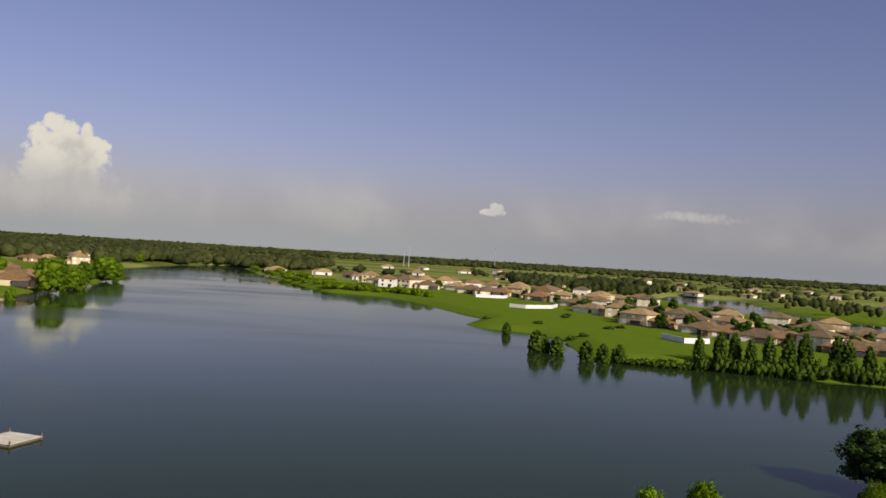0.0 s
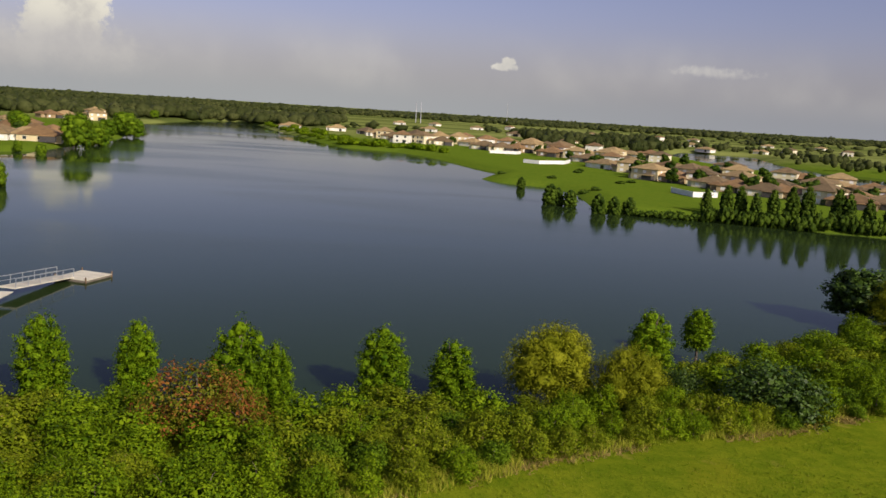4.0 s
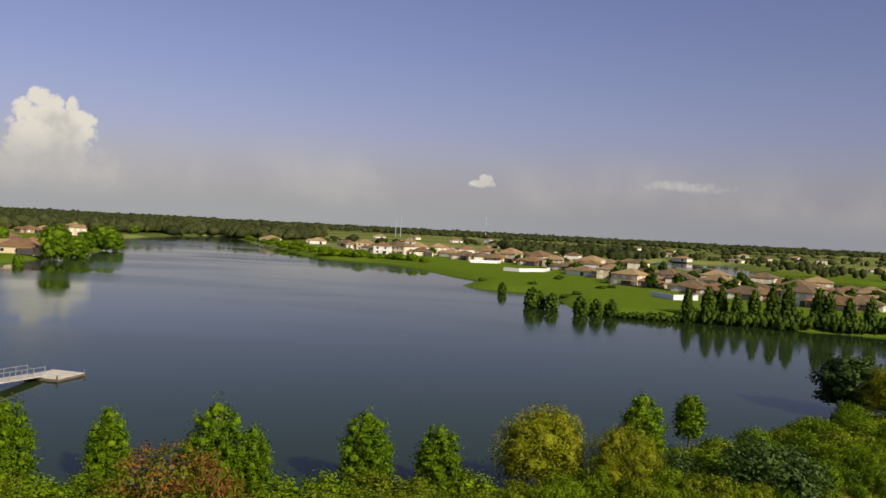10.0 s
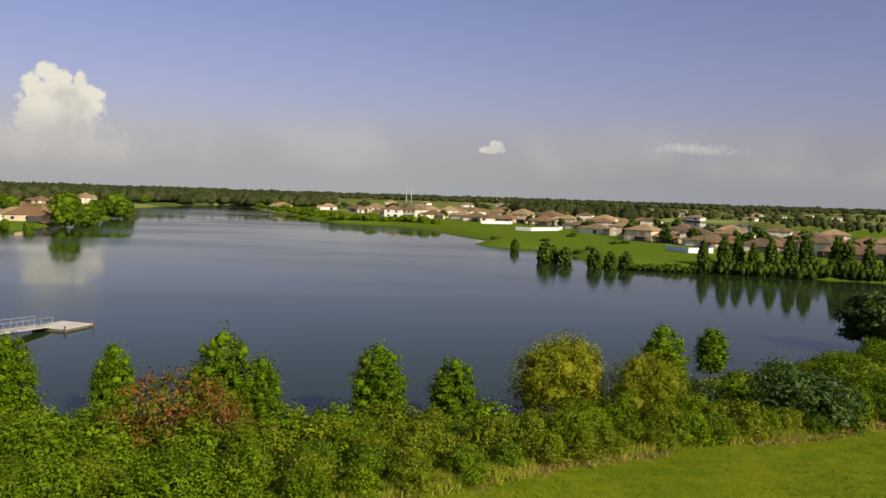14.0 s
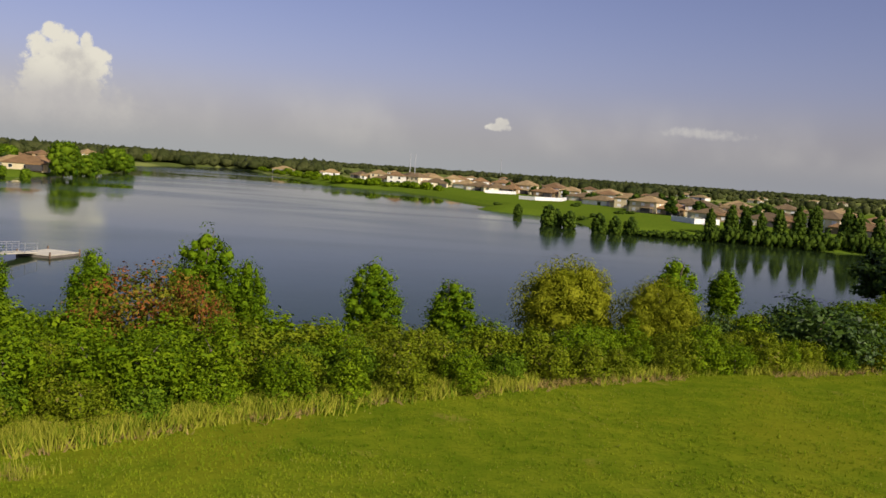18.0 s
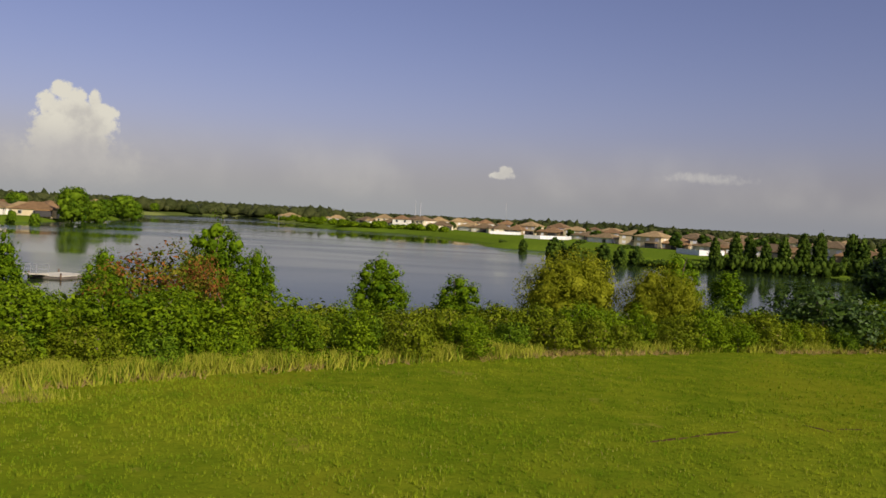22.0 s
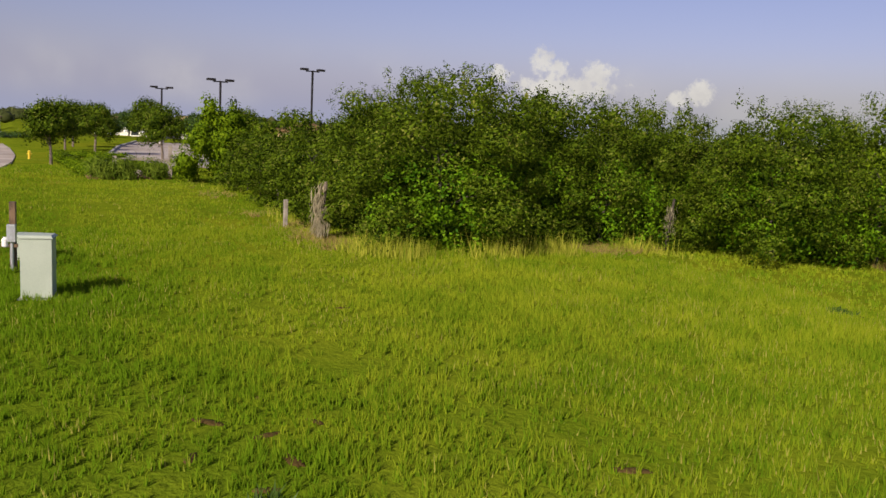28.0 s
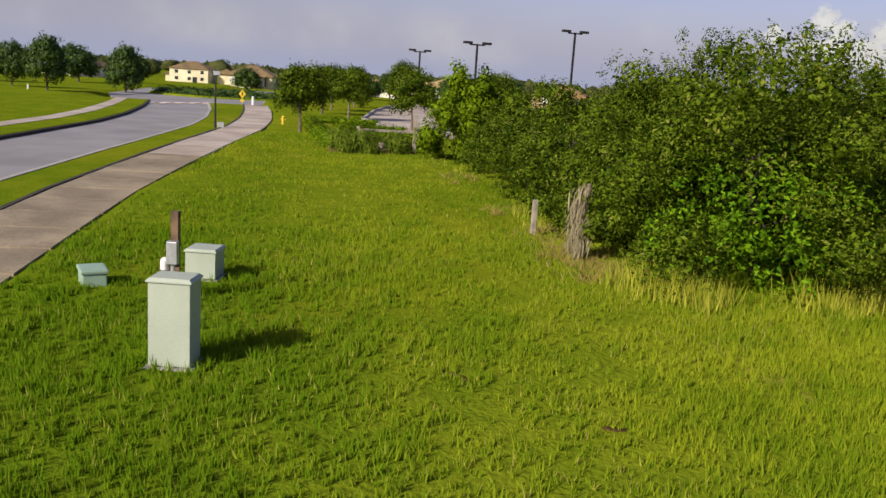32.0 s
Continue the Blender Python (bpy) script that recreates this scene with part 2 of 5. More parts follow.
def ground_mat():
    m, t, p = material("meadow")
    v = world_pos(t)
    mid, fine = noise_tex(t, v, 0.9, 4), noise_tex(t, v, 14.0, 4)
    f = mth(t, "ADD", mth(t, "MULTIPLY", lawn_patches(t, v), 0.75), mth(t, "ADD", mth(t, "MULTIPLY", mid, 0.2), mth(t, "MULTIPLY", fine, 0.35)))
    col = mixc(t, ramp(t, f, 0.22, 0.80), (0.108, 0.165, 0.007), (0.198, 0.236, 0.012))
    col = mixc(t, ramp(t, noise_tex(t, v, 0.35, 5, 0.6), 0.63, 0.74, 0.0, 0.5), col, (0.33, 0.27, 0.05))
    col = mixc(t, ramp(t, noise_tex(t, v, 2.3, 5, 0.7), 0.70, 0.78, 0.0, 0.55), col, (0.07, 0.05, 0.02))
    col = mixc(t, ramp(t, noise_tex(t, v, 5.0, 5, 0.7), 0.48, 0.66, 0.0, 0.38), col, (0.055, 0.080, 0.006))
    col = mixc(t, ramp(t, noise_tex(t, v, 0.11, 4, 0.6), 0.52, 0.66, 0.0, 0.35), col, (0.225, 0.215, 0.012))
    sepn = t.nodes.new("ShaderNodeSeparateXYZ")
    wire(t, v, sepn.inputs[0])
    wet = ramp(t, sepn.outputs[2], 0.35, 0.0)
    col = mixc(t, wet, col, (0.06, 0.07, 0.02))
    col = mixc(t, ramp(t, sepn.outputs[1], 120.0, 170.0, 0.0, 0.75), col, mixc(t, mid, (0.070, 0.140, 0.012), (0.145, 0.215, 0.022)))
    far = ramp(t, sepn.outputs[1], 470.0, 620.0)
    strips = t.nodes.new("ShaderNodeMapping")
    strips.inputs["Scale"].default_value = (0.25, 1.0, 1.0)
    wire(t, v, strips.inputs[0])
    fields = mixc(t, ramp(t, noise_tex(t, strips.outputs[0], 0.012, 4), 0.40, 0.58), (0.105, 0.135, 0.030), (0.235, 0.265, 0.070))
    col = mixc(t, far, col, fields)
    wire(t, col, p.inputs["Base Color"])
    p.inputs["Roughness"].default_value = 0.95
    p.inputs["Specular IOR Level"].default_value = 0.0
    bump(t, p, mth(t, "ADD", fine, mid), 0.6, 0.06)
    return m


def water_mat():
    m, t, p = material("lake_water")
    v = world_pos(t)
    mp = t.nodes.new("ShaderNodeMapping")
    mp.inputs["Scale"].default_value = (0.35, 1.0, 1.0)
    wire(t, v, mp.inputs[0])
    streak = ramp(t, noise_tex(t, mp.outputs[0], 0.018, 4, 0.55, 0.6), 0.38, 0.66)
    col = mixc(t, noise_tex(t, v, 0.02, 3), (0.018, 0.033, 0.009), (0.022, 0.038, 0.011))
    wire(t, col, p.inputs["Base Color"])
    p.inputs["IOR"].default_value = 1.33
    p.inputs["Specular IOR Level"].default_value = 0.10
    put(t, p.inputs["Roughness"], mth(t, "ADD", mth(t, "MULTIPLY", streak, 0.13), 0.03))
    small, long_ = noise_tex(t, v, 1.6, 3, 0.6), noise_tex(t, mp.outputs[0], 0.55, 2)
    h = mth(t, "MULTIPLY", mth(t, "ADD", mth(t, "MULTIPLY", small, 0.6), long_), mth(t, "ADD", mth(t, "MULTIPLY", streak, 0.8), 0.35))
    bump(t, p, h, 0.15, 0.06)
    return m


M_GROUND, M_WATER = ground_mat(), water_mat()
M_GRASS = foliage("lawn_grass", (0.108, 0.198, 0.007), (0.325, 0.368, 0.019), (0.36, 0.33, 0.07), 0.35, 0.30, 0.05, 0.0, True)
M_STRAW = foliage("dry_grass", (0.20, 0.25, 0.012), (0.47, 0.45, 0.06), (0.14, 0.22, 0.01), 0.35, 0.7, 0.3)
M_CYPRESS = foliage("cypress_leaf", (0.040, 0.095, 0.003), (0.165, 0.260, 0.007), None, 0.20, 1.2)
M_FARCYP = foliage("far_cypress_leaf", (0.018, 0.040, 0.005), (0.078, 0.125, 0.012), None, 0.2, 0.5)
M_WILLOW = foliage("willow_leaf", (0.15, 0.18, 0.007), (0.33, 0.345, 0.02), None, 0.35, 0.6)
M_BUSH = foliage("bush_leaf", (0.060, 0.122, 0.004), (0.185, 0.270, 0.007), None, 0.20, 0.8)
M_BUSH2 = foliage("olive_leaf", (0.085, 0.130, 0.005), (0.230, 0.275, 0.012), (0.24, 0.19, 0.06), 0.20, 0.8, 0.03)
M_BUSH3 = foliage("deep_green_leaf", (0.034, 0.080, 0.004), (0.145, 0.228, 0.010), None, 0.18, 0.8)
M_DARK = foliage("dark_leaf", (0.012, 0.034, 0.004), (0.075, 0.135, 0.010), None, 0.18, 1.0, gloss=0.3)
M_RED = foliage("rust_leaf", (0.075, 0.115, 0.008), (0.225, 0.205, 0.016), (0.270, 0.098, 0.028), 0.20, 0.7, 0.56)
M_OAK = foliage("oak_leaf", (0.013, 0.034, 0.002), (0.128, 0.190, 0.009), (0.17, 0.19, 0.03), 0.16, 1.1)
M_OAK2 = foliage("oak_vine_leaf", (0.030, 0.095, 0.003), (0.16, 0.29, 0.008), None, 0.16, 1.2)
M_WOODS = foliage("woods_leaf", (0.042, 0.058, 0.016), (0.105, 0.120, 0.038), None, 0.35, 0.012)
M_REED = foliage("reed_leaf", (0.078, 0.130, 0.010), (0.195, 0.260, 0.025), None, 0.3, 0.3)
M_MOSS = foliage("hanging_moss", (0.20, 0.18, 0.11), (0.40, 0.35, 0.23), None, 0.3, 2.0)
M_BARK = surface("bark", (0.09, 0.07, 0.05), (0.24, 0.19, 0.14), 3.0, 0.9, 0, 25, 0.8, 0.03)
# darker copy of the bark: the thicket's inner shade put into the colour
M_SHADEBARK = surface("shaded_oak_bark", (0.035, 0.028, 0.02), (0.10, 0.08, 0.06), 3.0, 0.9, 0, 25, 0.8, 0.03)
M_PALEBARK = surface("pale_bark", (0.20, 0.17, 0.13), (0.38, 0.33, 0.27), 3.0, 0.9, 0, 25, 0.6, 0.02)
M_CONCRETE = surface("pavement_concrete", (0.30, 0.24, 0.19), (0.47, 0.41, 0.35), 0.5, 0.85, 0, 18, 0.3, 0.006, 0.10)
M_BROWNSLAB = surface("stained_concrete", (0.17, 0.135, 0.085), (0.34, 0.275, 0.18), 0.7, 0.85, 0, 14, 0.3, 0.006, 0.12)
M_ASPHALT = surface("asphalt", (0.19, 0.185, 0.19), (0.27, 0.26, 0.265), 0.4, 0.9, 0, 40, 0.4, 0.006)
M_KERB = surface("kerb_concrete", (0.30, 0.28, 0.25), (0.42, 0.40, 0.36), 1.5, 0.85, 0, 30)
M_MULCH = surface("mulch", (0.20, 0.09, 0.05), (0.33, 0.17, 0.09), 3.0, 0.95, 0, 40, 0.8, 0.03)
M_CABINET = surface("cabinet_paint", (0.34, 0.39, 0.31), (0.42, 0.47, 0.38), 1.2, 0.5, 0, 60, 0.1, 0.002)
M_GREENBOX = surface("green_plastic", (0.24, 0.36, 0.27), (0.33, 0.45, 0.35), 2.0, 0.55, 0, 50, 0.1, 0.002)
M_POST = surface("weathered_timber", (0.07, 0.045, 0.025), (0.20, 0.125, 0.07), 4.0, 0.85, 0, 60, 0.5, 0.004)
M_GALV = surface("galvanised_steel", (0.42, 0.44, 0.45), (0.58, 0.60, 0.62), 6.0, 0.4, 0.6, 60, 0.1, 0.002)
M_DARKMETAL = surface("dark_bronze_paint", (0.018, 0.016, 0.016), (0.035, 0.03, 0.03), 5.0, 0.45, 0.3, 60, 0.1, 0.002)
M_WHITE = surface("white_paint", (0.70, 0.69, 0.66), (0.82, 0.81, 0.79), 1.0, 0.6, 0, 30, 0.1, 0.003)
M_DOCK = surface("dock_decking", (0.54, 0.50, 0.37), (0.72, 0.68, 0.53), 0.8, 0.75, 0, 14, 0.3, 0.01, 0.08)
M_FLOAT = surface("dock_float", (0.12, 0.10, 0.08), (0.22, 0.19, 0.15), 1.0, 0.8, 0, 20)
M_YELLOW = surface("yellow_paint", (0.62, 0.42, 0.02), (0.74, 0.54, 0.04), 3.0, 0.5, 0, 40, 0.1, 0.002)
M_STRIPE = surface("road_marking", (0.55, 0.54, 0.52), (0.72, 0.71, 0.69), 2.0, 0.7, 0, 30)
M_BRICKRED = surface("brick_paving", (0.30, 0.17, 0.12), (0.42, 0.26, 0.19), 2.0, 0.85, 0, 30)
M_DEAD = foliage("dead_grass", (0.19, 0.14, 0.035), (0.42, 0.33, 0.10), (0.28, 0.21, 0.08), 0.2, 0.9, 0.3)
# near-black colour standing in for shade along pavement edge and far kerb
M_EDGESHADE = surface("dark_soil", (0.02, 0.018, 0.012), (0.05, 0.04, 0.025), 3.0, 0.95, 0, 30, 0.6, 0.02)
M_DIRT = surface("bare_dirt", (0.055, 0.035, 0.010), (0.115, 0.075, 0.024), 1.5, 0.95, 0, 20, 0.6, 0.03)
M_DIRT.node_tree.nodes["Principled BSDF"].inputs["Specular IOR Level"].default_value = 0.05


def glass_mat():
    m, t, p = material("window_glass")
    p.inputs["Base Color"].default_value = (0.03, 0.035, 0.04, 1)
    p.inputs["Roughness"].default_value = 0.08
    p.inputs["Specular IOR Level"].default_value = 0.8
    return m


M_GLASS = glass_mat()
M_SCREEN = surface("insect_screen", (0.03, 0.03, 0.03), (0.06, 0.055, 0.05), 1.0, 0.8, 0, 30)
WALLS = [surface("stucco_cream", (0.62, 0.55, 0.36), (0.76, 0.69, 0.48), 0.3, 0.9, 0, 8, 0.2, 0.01),
         surface("stucco_white", (0.70, 0.67, 0.56), (0.82, 0.79, 0.68), 0.3, 0.9, 0, 8, 0.2, 0.01),
         surface("stucco_tan", (0.50, 0.42, 0.24), (0.64, 0.55, 0.33), 0.3, 0.9, 0, 8, 0.2, 0.01),
         surface("stucco_brown", (0.28, 0.20, 0.10), (0.38, 0.28, 0.15), 0.3, 0.9, 0, 8, 0.2, 0.01)]
ROOFS = [surface("shingle_brown", (0.120, 0.080, 0.036), (0.200, 0.140, 0.064), 0.6, 0.95, 0, 6, 0.4, 0.03, 0.25),
         surface("shingle_tan", (0.24, 0.165, 0.068), (0.35, 0.25, 0.11), 0.6, 0.95, 0, 6, 0.4, 0.03, 0.25),
         surface("shingle_terracotta", (0.17, 0.098, 0.038), (0.265, 0.160, 0.066), 0.6, 0.95, 0, 6, 0.4, 0.03, 0.25),
         surface("shingle_grey", (0.17, 0.15, 0.12), (0.27, 0.25, 0.21), 0.6, 0.95, 0, 6, 0.4, 0.03, 0.2)]

# ---- mesh helpers ----
RNG = np.random.default_rng(7)


def finish(me, mat, smooth=False):
    me.materials.append(mat)
    if smooth:
        me.polygons.foreach_set("use_smooth", np.ones(len(me.polygons), bool))
    me.update()
    return me


def raw_mesh(name, verts, faces, mat, smooth=False, normals=None):
    """A mesh from arrays of places and of faces (one array, or several of differing side counts)."""
    me = bpy.data.meshes.new(name)
    verts = np.asarray(verts, np.float32)
    groups = [np.asarray(f, np.int32) for f in (faces if isinstance(faces, tuple) else (faces,))]
    sides = np.concatenate([np.full(len(f), f.shape[1], np.int32) for f in groups])
    loops = np.concatenate([f.ravel() for f in groups])
    me.vertices.add(len(verts))
    me.vertices.foreach_set("co", verts.ravel())
    me.loops.add(len(loops))
    me.loops.foreach_set("vertex_index", loops)
    me.polygons.add(len(sides))
    me.polygons.foreach_set("loop_start", np.r_[0, np.cumsum(sides)[:-1]].astype(np.int32))
    me.update(calc_edges=True)
    finish(me, mat, smooth or normals is not None)
    if normals is not None:
        me.normals_split_custom_set(np.asarray(normals, np.float32)[loops])
    return me


def part(name, data, mat=None, parent=None, label=""):
    """One mesh object of a bmesh or a mesh, under its thing."""
    if isinstance(data, bmesh.types.BMesh):
        me = bpy.data.meshes.new(name)
        data.to_mesh(me)
        data.free()
        data = finish(me, mat)
    ob = new(name, data)
    if parent is not None:
        ob.parent = parent
    return tagged(ob, label)


def add_box(bm, x0, x1, y0, y1, z0, z1, bevel=0.0, m=None):
    made = bmesh.ops.create_cube(bm, size=1.0)["verts"]
    for v in made:
        v.co = Vector((x0 + (v.co.x + 0.5) * (x1 - x0), y0 + (v.co.y + 0.5) * (y1 - y0), z0 + (v.co.z + 0.5) * (z1 - z0)))
    if bevel:
        edges = list({e for v in made for e in v.link_edges})
        out = bmesh.ops.bevel(bm, geom=edges, offset=bevel, segments=2, affect="EDGES", profile=0.6)
        made = list({v for f in out["faces"] for v in f.verts} | {v for v in made if v.is_valid})
    if m is not None:
        bmesh.ops.transform(bm, matrix=m, verts=[v for v in made if v.is_valid])
    return bm


def box(*a, **k):
    return add_box(bmesh.new(), *a, **k)


def add_tube(bm, pts, radii, sides=8):
    """A tapered tube along a bent line."""
    rings = []
    for i, (p, r) in enumerate(zip(pts, radii)):
        p = Vector(p)
        d = Vector(pts[min(i + 1, len(pts) - 1)]) - Vector(pts[max(i - 1, 0)])
        q = d.to_track_quat("Z", "Y")
        rings.append([bm.verts.new(p + q @ Vector((math.cos(a) * r, math.sin(a) * r, 0)))
                      for a in (math.tau * k / sides for k in range(sides))])
    for a, b in zip(rings, rings[1:]):
        for k in range(sides):
            bm.faces.new((a[k], a[(k + 1) % sides], b[(k + 1) % sides], b[k]))
    bm.faces.new(rings[0][::-1])
    bm.faces.new(rings[-1])
    return bm


def tube(*a, **k):
    return add_tube(bmesh.new(), *a, **k)


def thing(name, x, y, z, rz=0.0, label="", category="", group="", kind=""):
    ob = new(name)
    ob.empty_display_size = 0.3
    ob.matrix_basis = pose(x, y, z, 0, 0, rz)
    return tagged(ob, label, category, group, kind)


# ---- the lie of the land ----
SHORE = [(-110, 62), (-70, 51), (-45, 50), (-28, 50), (-16, 48), (-6, 51), (6, 55), (15, 58.5), (22, 67), (32, 75), (40, 79), (45, 90), (58, 93),
         (110, 97), (200, 105), (240, 130), (200, 150), (140, 168), (96, 181), (85, 184.5), (72, 190), (54, 195), (34, 199), (35.5, 216),
         (36, 236), (36, 249), (29, 261), (14, 269), (9.5, 281), (17, 314), (6, 340), (-4, 371), (-14, 396), (-28, 417), (-55, 428),
         (-70, 462), (-99, 547), (-126, 610), (-160, 712)]
SHORE += [(-199, 772), (-215, 690), (-212, 580), (-190, 512), (-172, 457), (-150, 380), (-147, 340), (-143, 306), (-139, 280),
          (-147, 268), (-118, 215), (-104, 184), (-112, 130)]
POND = [(152, 600), (150, 494), (161, 451), (171, 389), (179, 348), (230, 300), (330, 300), (400, 380), (229, 447), (209, 478),
        (207, 530), (241, 690), (187, 693)]


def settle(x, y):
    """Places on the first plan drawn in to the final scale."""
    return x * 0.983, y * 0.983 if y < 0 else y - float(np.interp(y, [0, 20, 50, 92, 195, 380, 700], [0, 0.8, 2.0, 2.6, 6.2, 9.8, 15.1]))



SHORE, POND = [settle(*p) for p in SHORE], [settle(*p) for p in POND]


def distance_to(poly, x, y):
    """Metres from the shoreline, negative over the water."""
    p = np.asarray(poly, float)
    q = np.roll(p, -1, axis=0)
    best, inside = np.full(x.shape, 1e18), np.zeros(x.shape, bool)
    for (ax, ay), (bx, by) in zip(p, q):
        dx, dy = bx - ax, by - ay
        k = np.clip(((x - ax) * dx + (y - ay) * dy) / (dx * dx + dy * dy), 0, 1)
        best = np.minimum(best, (x - ax - k * dx) ** 2 + (y - ay - k * dy) ** 2)
        cross = (ay > y) != (by > y)
        with np.errstate(divide="ignore", invalid="ignore"):
            inside ^= cross & (x < (bx - ax) * (y - ay) / (by - ay if by != ay else 1e-9) + ax)
    return np.where(inside, -1, 1) * np.sqrt(best)


def smooth01(v):
    v = np.clip(v, 0, 1)
    return v * v * (3 - 2 * v)


# near edge of the road and right edge of the pavement, from beside the camera into the distance
WALK_R = [(40, -10.5), (0, -10.3), (-20, -10.05), (-28, -9.9), (-37, -9.25), (-45, -8.5), (-52, -7.8), (-60, -7.6), (-70, -7.9), (-80, -8.5)]
WALK_W, VERGE_W, ROAD_W = 1.95, 1.5, 4.4


def offset_line(line, d):
    """The line moved d metres to its left hand, as seen when walking along it towards -x."""
    out = []
    for i, p in enumerate(line):
        a, b = Vector(line[max(i - 1, 0)]), Vector(line[min(i + 1, len(line) - 1)])
        n = Vector((-(b - a).y, (b - a).x)).normalized()
        out.append((p[0] + n.x * d, p[1] + n.y * d))
    return out


def side_of_walk(x, y):
    xs = np.array([p[0] for p in WALK_R])[::-1]
    ys = np.array([p[1] for p in WALK_R])[::-1]
    return np.interp(x, xs, ys) - y      # metres beyond the pavement's edge, towards the road


def land(x, y):
    x, y = np.asarray(x, float), np.asarray(y, float)
    d = np.minimum(distance_to(SHORE, x, y), distance_to(POND, x, y))
    near = np.clip(3.2 - 0.028 * np.maximum(y - 2, 0), 1.9, 3.2) - 2.0 * smooth01((-x - 125) / 80) * (y < 60)
    base = np.where(y < 110, near, 1.7)
    width = np.where(y < 110, 17.0, 9.0)
    z = np.where(d > 0, base * np.sin(np.clip(d / width, 0, 1) * math.pi / 2), np.maximum(-1.5, d * 0.2))
    s = side_of_walk(x, y)
    dip = smooth01((s - 0.4) / 1.2) * (1 - smooth01((s - (WALK_W + VERGE_W + ROAD_W) - 5.5) / 1.5))
    z = z - np.where((y < 15) & (s > 0), 0.55 * dip, 0)
    roll = 0.03 * np.sin(x * 0.31 + 1.3) * np.sin(y * 0.23) + 0.012 * np.sin(x * 0.9) * np.sin(y * 0.77 + 2)
    return z + np.where((d > 6) & (s < -1), roll, 0)


def land_at(x, y):
    return float(land(np.array([x]), np.array([y]))[0])


def steps(stops):
    out = [stops[0][0]]
    for (a, _), (b, st) in zip(stops, stops[1:]):
        n = max(1, round((b - a) / st))
        out += list(np.linspace(a, b, n + 1)[1:])
    return np.array(out)


gx = steps([(-4200, 0), (-1200, 300), (-500, 70), (-240, 13), (-60, 3), (60, 1.5), (110, 3), (260, 5), (500, 24), (1200, 70), (4200, 300)])
gy = steps([(-3000, 0), (-600, 300), (-100, 50), (-30, 5), (80, 1.25), (150, 3.5), (290, 3), (480, 4), (800, 9), (1500, 50), (4400, 290)])
GX, GY = np.meshgrid(gx, gy)
GZ = land(GX, GY)
nx, ny = len(gx), len(gy)
ii = (np.arange(ny - 1)[:, None] * nx + np.arange(nx - 1)).ravel()
ground = new("ground", raw_mesh("ground", np.stack([GX, GY, GZ], -1).reshape(-1, 3), np.stack([ii, ii + 1, ii + 1 + nx, ii + nx], 1), M_GROUND, True))
tagged(ground, "mown green meadow sloping gently down to the lake", "grass", kind="structure")


def water_sheet(name, x0, x1, y0, y1, label):
    bm = bmesh.new()
    bm.faces.new([bm.verts.new(c) for c in ((x0, y0, 0), (x1, y0, 0), (x1, y1, 0), (x0, y1, 0))])
    me = bpy.data.meshes.new(name)
    bm.to_mesh(me)
    bm.free()
    return tagged(new(name, finish(me, M_WATER)), label, "lake", kind="structure")


water_sheet("water", -260, 290, 30, 800, "calm dark blue lake with faint ripples")
water_sheet("water", 290.5, 420, 250, 720, "calm pond behind the houses")


# ---- leaves and trees ----
def wobble(p, freq, seed):
    r = np.random.default_rng(seed)
    s = np.zeros(len(p))
    for _ in range(5):
        k, ph = r.normal(size=3) * freq, r.uniform(0, 6.28)
        s += np.sin(p @ k + ph)
    return s / 5


def leaf_cloud(lobes, n, rng, shell=0.4, gap=-0.25, freq=1.4, size=0.1, bunch=14):
    """Places and outward directions of leaves, in sprays over a heap of lobes (x, y, z, rx, ry, rz), with gaps."""
    L = np.asarray(lobes, float)
    area = (L[:, 3] * L[:, 4] + L[:, 4] * L[:, 5] + L[:, 3] * L[:, 5])
    m = max(8, int(n * 1.5 / bunch))
    k = rng.choice(len(L), m, p=area / area.sum())
    d = rng.normal(size=(m, 3))
    d /= np.linalg.norm(d, axis=1)[:, None]
    r = 1 - shell * rng.random(m) ** 1.6 + 0.06 * rng.normal(size=m)
    c = L[k, :3] + d * r[:, None] * L[k, 3:]
    keep = wobble(c, freq, int(rng.integers(1 << 30))) > gap
    inner = np.zeros(m, bool)
    for l in L:
        inner |= (((c - l[:3]) / l[3:]) ** 2).sum(1) < 0.30
    c, d = c[keep & ~inner], d[keep & ~inner]
    off = rng.normal(size=(len(c), bunch, 3)) * min(size, 0.12) * 1.9
    p = (c[:, None] + off).reshape(-1, 3)
    o = off / (np.linalg.norm(off, axis=2, keepdims=True) + 1e-9)
    dirs = (d[:, None] * 0.9 + o * 0.9).reshape(-1, 3)
    pick = rng.permutation(len(p))[:n]
    return p[pick], dirs[pick]


def core_cloud(lobes, n, rng):
    """Coarse foliage inside the crown, so that no light shows through its middle."""
    L = np.asarray(lobes, float)
    k = rng.choice(len(L), n, p=(L[:, 3] ** 2) / (L[:, 3] ** 2).sum())
    d = rng.normal(size=(n, 3))
    d /= np.linalg.norm(d, axis=1)[:, None]
    return L[k, :3] + d * (0.35 + 0.35 * rng.random(n))[:, None] * L[k, 3:], d


